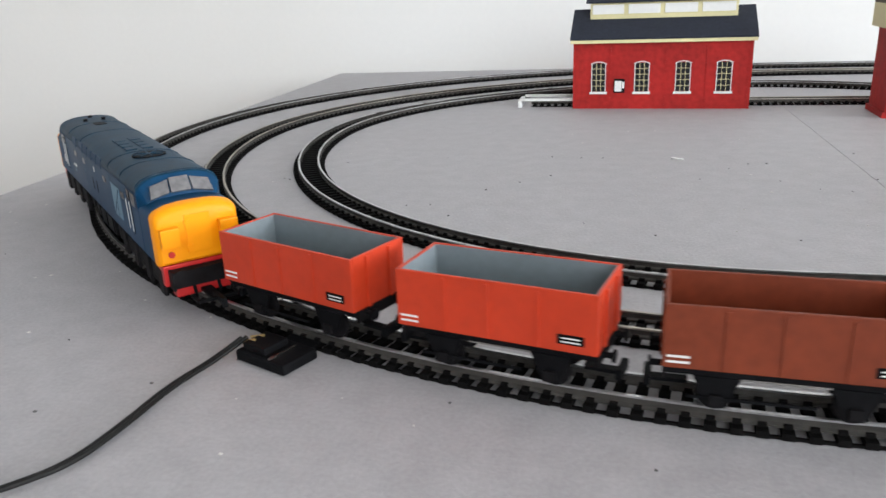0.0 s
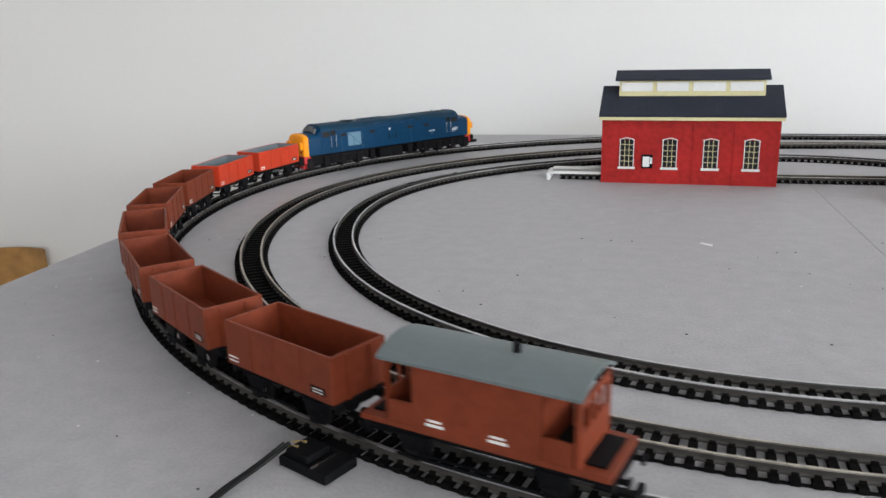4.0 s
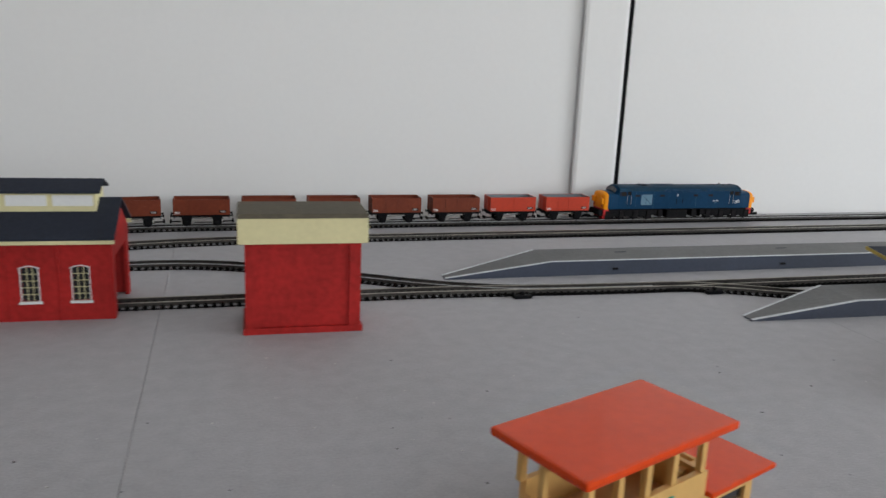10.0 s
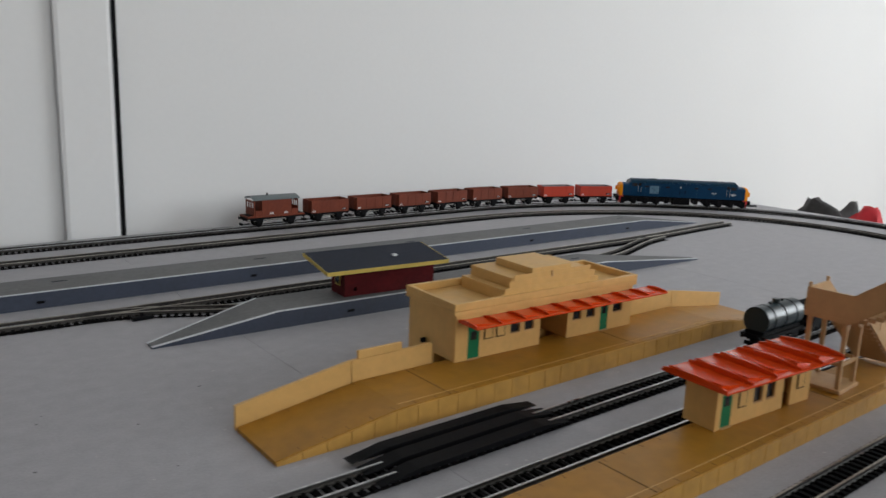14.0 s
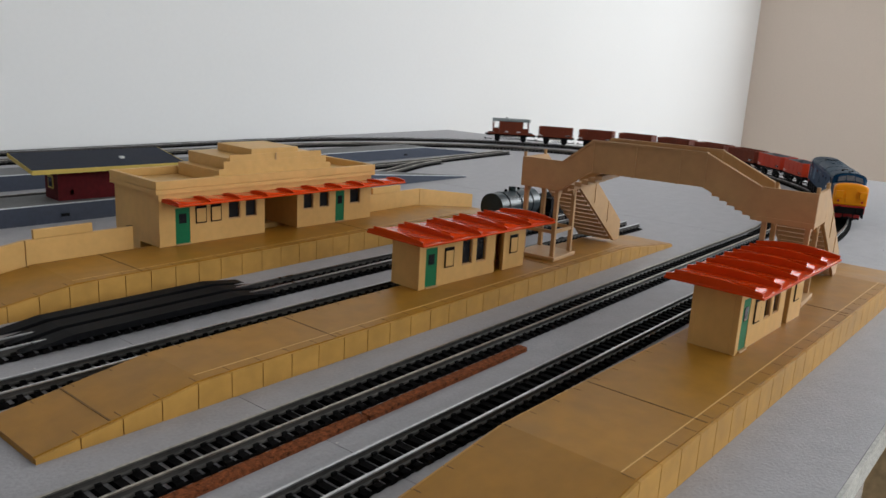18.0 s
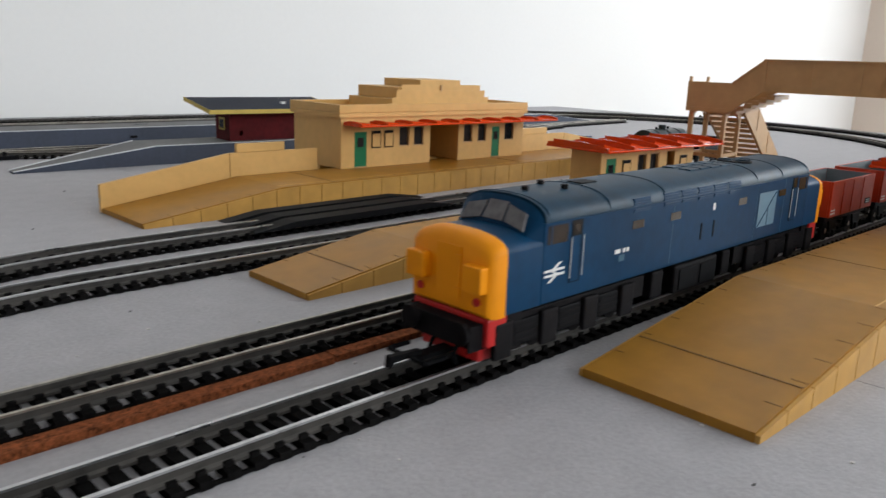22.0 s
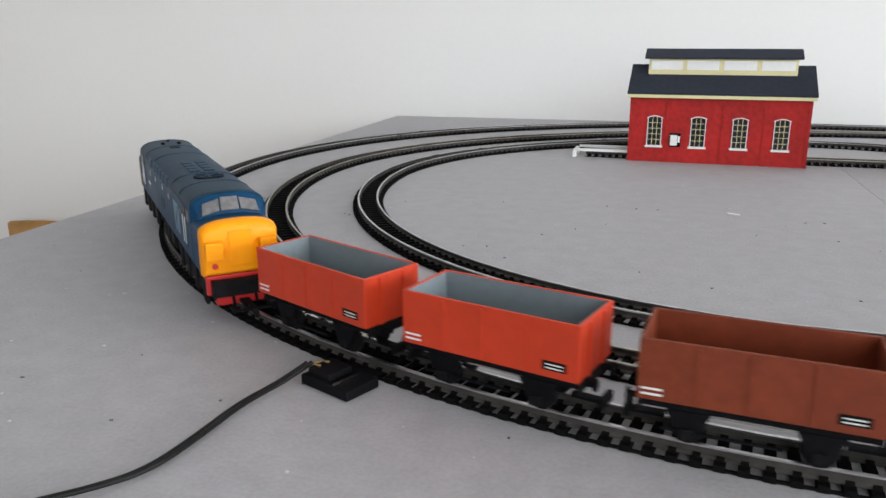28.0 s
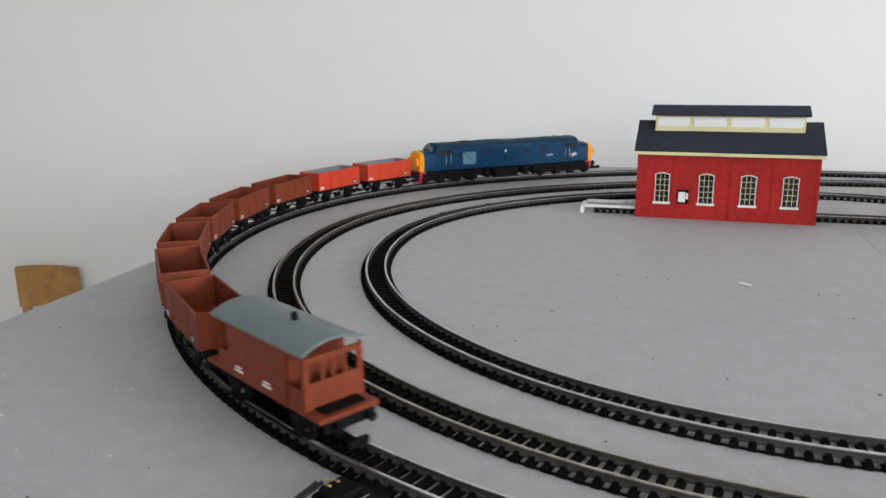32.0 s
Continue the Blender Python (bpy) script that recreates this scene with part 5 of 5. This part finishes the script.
# ---- power clip, cable, scraps, bag, chair ----
PC_ = thing("power_clip", "black track power connector with brass pins", "power connector", put(0.66, 2.33, 0, -24))
K = 0.82
bx("clip_body", (-0.15, 0.15, -0.11, 0.09, 0.001, 0.05), BLACK, PC_, bevel=0.012)
bx("clip_tongue", (-0.09, 0.09, 0.0901, 0.27, 0.001, 0.028), BLACK, PC_, bevel=0.004)
bx("clip_cover", (-0.12, 0.02, -0.09, 0.05, 0.0501, 0.085), BLACK, PC_, bevel=0.01)
for y in (-0.05, 0.0):
    bm = bmesh.new(); tube(bm, (-0.17, y, 0.062), (-0.08, y, 0.09), 0.006, 8); part("pin", bm, BRASS, PC_)
bx("spring_strip", (0.05, 0.06, -0.1, 0.05, 0.0501, 0.056), STEEL, PC_)
K = 1.0
CB = thing("power_cable", "twin black cable from the power clip over the board edge", "cable")
cp = [(0.53, 2.34, 0.07), (0.47, 2.25, 0.03), (0.40, 2.06, 0.022), (0.385, 1.82, 0.022), (0.355, 1.61, 0.022), (0.26, 1.49, 0.022), (0.16, 1.4, 0.022), (0.02, 1.25, 0.022), (-0.08, 1.0, 0.022), (-0.1, 0.8, 0.01), (-0.1, 0.7, -0.4), (-0.1, 0.7, -3)]
for o in (-0.0085, 0.0085):
    cu = bpy.data.curves.new("wire", "CURVE")
    cu.dimensions, cu.bevel_depth, cu.bevel_resolution = "3D", 0.0085 * S, 3
    sp = cu.splines.new("NURBS")
    sp.points.add(len(cp) - 1)
    for p, (x, y, z) in zip(sp.points, cp):
        p.co = ((x + o) * S, (y + o * 0.5) * S, z * S, 1)
    sp.use_endpoint_u, sp.order_u = True, 3
    cu.materials.append(CABLE)
    tmp = bpy.data.objects.new("tmp", cu)
    scene.collection.objects.link(tmp)
    me = bpy.data.meshes.new_from_object(tmp.evaluated_get(bpy.context.evaluated_depsgraph_get()))
    bpy.data.objects.remove(tmp)
    w = new("wire", me)
    w.parent = CB


def scrap(x, y, l, w, rz, material, label):
    o = bx("paper_scrap", (-l / 2, l / 2, -w / 2, w / 2, 0.0, 0.008), material, None, bevel=0.002)
    o.matrix_world = put(x, y, 0.0005, rz)
    tagged(o, label, "scrap")


scrap(2.255, 5.594, 0.09, 0.03, -35, WHITE, "small white paper scrap lying on the board")
rs = random.Random(5)
vs, fs = [], []
for i in range(170):
    x, y, r = rs.uniform(-2.1, 22), rs.uniform(0.9, 11.5), rs.uniform(0.002, 0.007)
    if i % 3:
        x, y = rs.uniform(-2, 9), rs.uniform(0.9, 6)
    k = len(vs)
    for a in (-1, 1):
        for b in (-1, 1):
            for z in (0.0005, 0.004):
                vs.append((x + a * r, y + b * r * rs.uniform(0.4, 1), z))
    fs += [tuple(k + j for j in f) for f in CUBE]
tagged(mesh_of("board_crumbs", vs, fs, SEAM, None, kind="stuff"), "dark crumbs and specks scattered on the board", "crumbs")

vs, fs = [], []
for i in range(260):
    x, y, r = rs.uniform(-2.1, 12), rs.uniform(0.9, 7), rs.uniform(0.002, 0.006)
    k = len(vs)
    for a in (-1, 1):
        for b in (-1, 1):
            for z in (0.0005, 0.003):
                vs.append((x + a * r * rs.uniform(0.5, 1.4), y + b * r, z))
    fs += [tuple(k + j for j in f) for f in CUBE]
tagged(mesh_of("board_dust", vs, fs, PALESPECK, None, kind="stuff"), "pale specks of dust scattered on the board", "dust")

bag = thing("rucksack", "dark grey and red cloth bag lying beyond the board", "bag", put(24.0, 9.0, -0.5))

def blob(name, w, d, h, material, parent, seed, base=0.0):
    b = bmesh.new()
    bmesh.ops.create_icosphere(b, subdivisions=4, radius=1)
    for v in b.verts:
        c = v.co
        k = 1 + 0.16 * noise.noise(c * 1.7 + Vector((seed, 0, 0))) + 0.06 * noise.noise(c * 5 + Vector((0, seed, 0)))
        v.co = Vector((math.copysign(abs(c.x) ** 0.7, c.x) * w / 2, math.copysign(abs(c.y) ** 0.7, c.y) * d / 2, math.copysign(abs(c.z) ** 0.55, c.z) * h / 2)) * k
        v.co.z += base + h / 2
    return part(name, b, material, parent, smooth=60)


bag.matrix_world = put(25.4, 9.5, ZF, 12)
blob("bag_body", 1.6, 1.7, 6.87, BAGDARK, bag, 2.0)
blob("front_pocket", 1.2, 1.1, 6.62, BAGRED, bag, 7.0).location = Vector((-0.3, -1.0, 0)) * S

ch = thing("wooden_chair", "small oak chair with a plain broad back beside the board", "chair", put(-9.45, 11.0, ZF, 10))
bx("seat", (-0.62, 0.62, -0.62, 0.62, 2.5, 2.7), OAK, ch, bevel=0.05)
for x in (-0.58, 0.44):
    for y in (-0.58, 0.42):
        bx("leg", (x, x + 0.14, y, y + 0.16, 0, 2.499), OAK, ch, bevel=0.03)
    bx("back_post", (x, x + 0.14, 0.44, 0.58, 2.701, 4.0), OAK, ch, bevel=0.03)
bm = bmesh.new()
arc = [(-0.62 + 1.24 * k / 14, 0.45 + 0.12 * math.sin(math.pi * k / 14)) for k in range(15)]
poly(bm, arc + [(x, y + 0.1) for x, y in arc[::-1]], "z", 4.001, 4.8)
bmesh.ops.bevel(bm, geom=[e for e in bm.edges if abs(e.verts[0].co.z - e.verts[1].co.z) < 0.01 and e.verts[0].co.z > 4.7], offset=0.02, segments=2, affect="EDGES")
part("back_rest", bm, OAK, ch)


# ---- moves ----
RUN = [(0, 16.30), (0.7, 17.22), (1.4, 18.22), (2.1, 19.33), (2.5, 19.94), (4.5, 23.04), (5, 23.93), (5.5, 24.84), (6, 25.78), (8, 29.87), (8.5, 31.14), (9, 32.22), (9.5, 33.41), (10, 34.48), (10.5, 35.60), (11, 36.71), (11.5, 37.80), (12, 38.93), (12.5, 40.24), (13, 41.56), (13.5, 42.88), (14, 44.12), (14.5, 45.28), (15, 46.48), (15.5, 47.68), (18, 53.36), (18.5, 54.55), (20.5, 58.74), (21, 59.72), (21.5, 60.72), (22, 61.66), (22.5, 62.65), (23, 63.51), (23.5, 64.42), (24, 65.36), (24.5, 66.23), (26.5, 70.05), (27, 70.81), (27.5, 71.62), (28, 72.42), (28.5, 73.20), (29, 73.98), (29.5, 74.78), (30, 75.58), (30.5, 76.46), (31, 77.38), (31.5, 78.36), (32, 79.40)]


def run_at(t):
    ts, ss = [r[0] for r in RUN], [r[1] for r in RUN]
    sl = [(ss[min(i + 1, len(ss) - 1)] - ss[max(i - 1, 0)]) / (ts[min(i + 1, len(ss) - 1)] - ts[max(i - 1, 0)]) for i in range(len(ss))]
    i = min(max(int(np.searchsorted(ts, t, "right")) - 1, 0), len(ts) - 2)
    h = ts[i + 1] - ts[i]
    u = (t - ts[i]) / h
    return (2 * u**3 - 3 * u**2 + 1) * ss[i] + (u**3 - 2 * u**2 + u) * h * sl[i] + (-2 * u**3 + 3 * u**2) * ss[i + 1] + (u**3 - u**2) * h * sl[i + 1]


def on_track(s, half, z):
    a, b = OUTER.at(s + half), OUTER.at(s - half)
    return put((a[0] + b[0]) / 2, (a[1] + b[1]) / 2, z, math.degrees(math.atan2(a[1] - b[1], a[0] - b[0])))


def motions():
    times = [i * 0.25 for i in range(129)]
    train = [(LOCO, 0.0, 0.82, 0.0)] + [(w, FIRST + PITCH * k, 0.18, 0.0078) for k, w in enumerate(WAGONS)] + [(VAN, FIRST + PITCH * 7 + 0.9, 0.264, 0.0072)]
    for ob, back, half, z in train:
        walk(ob, [(t, on_track(run_at(t) - back, half, z)) for t in times])


motions()
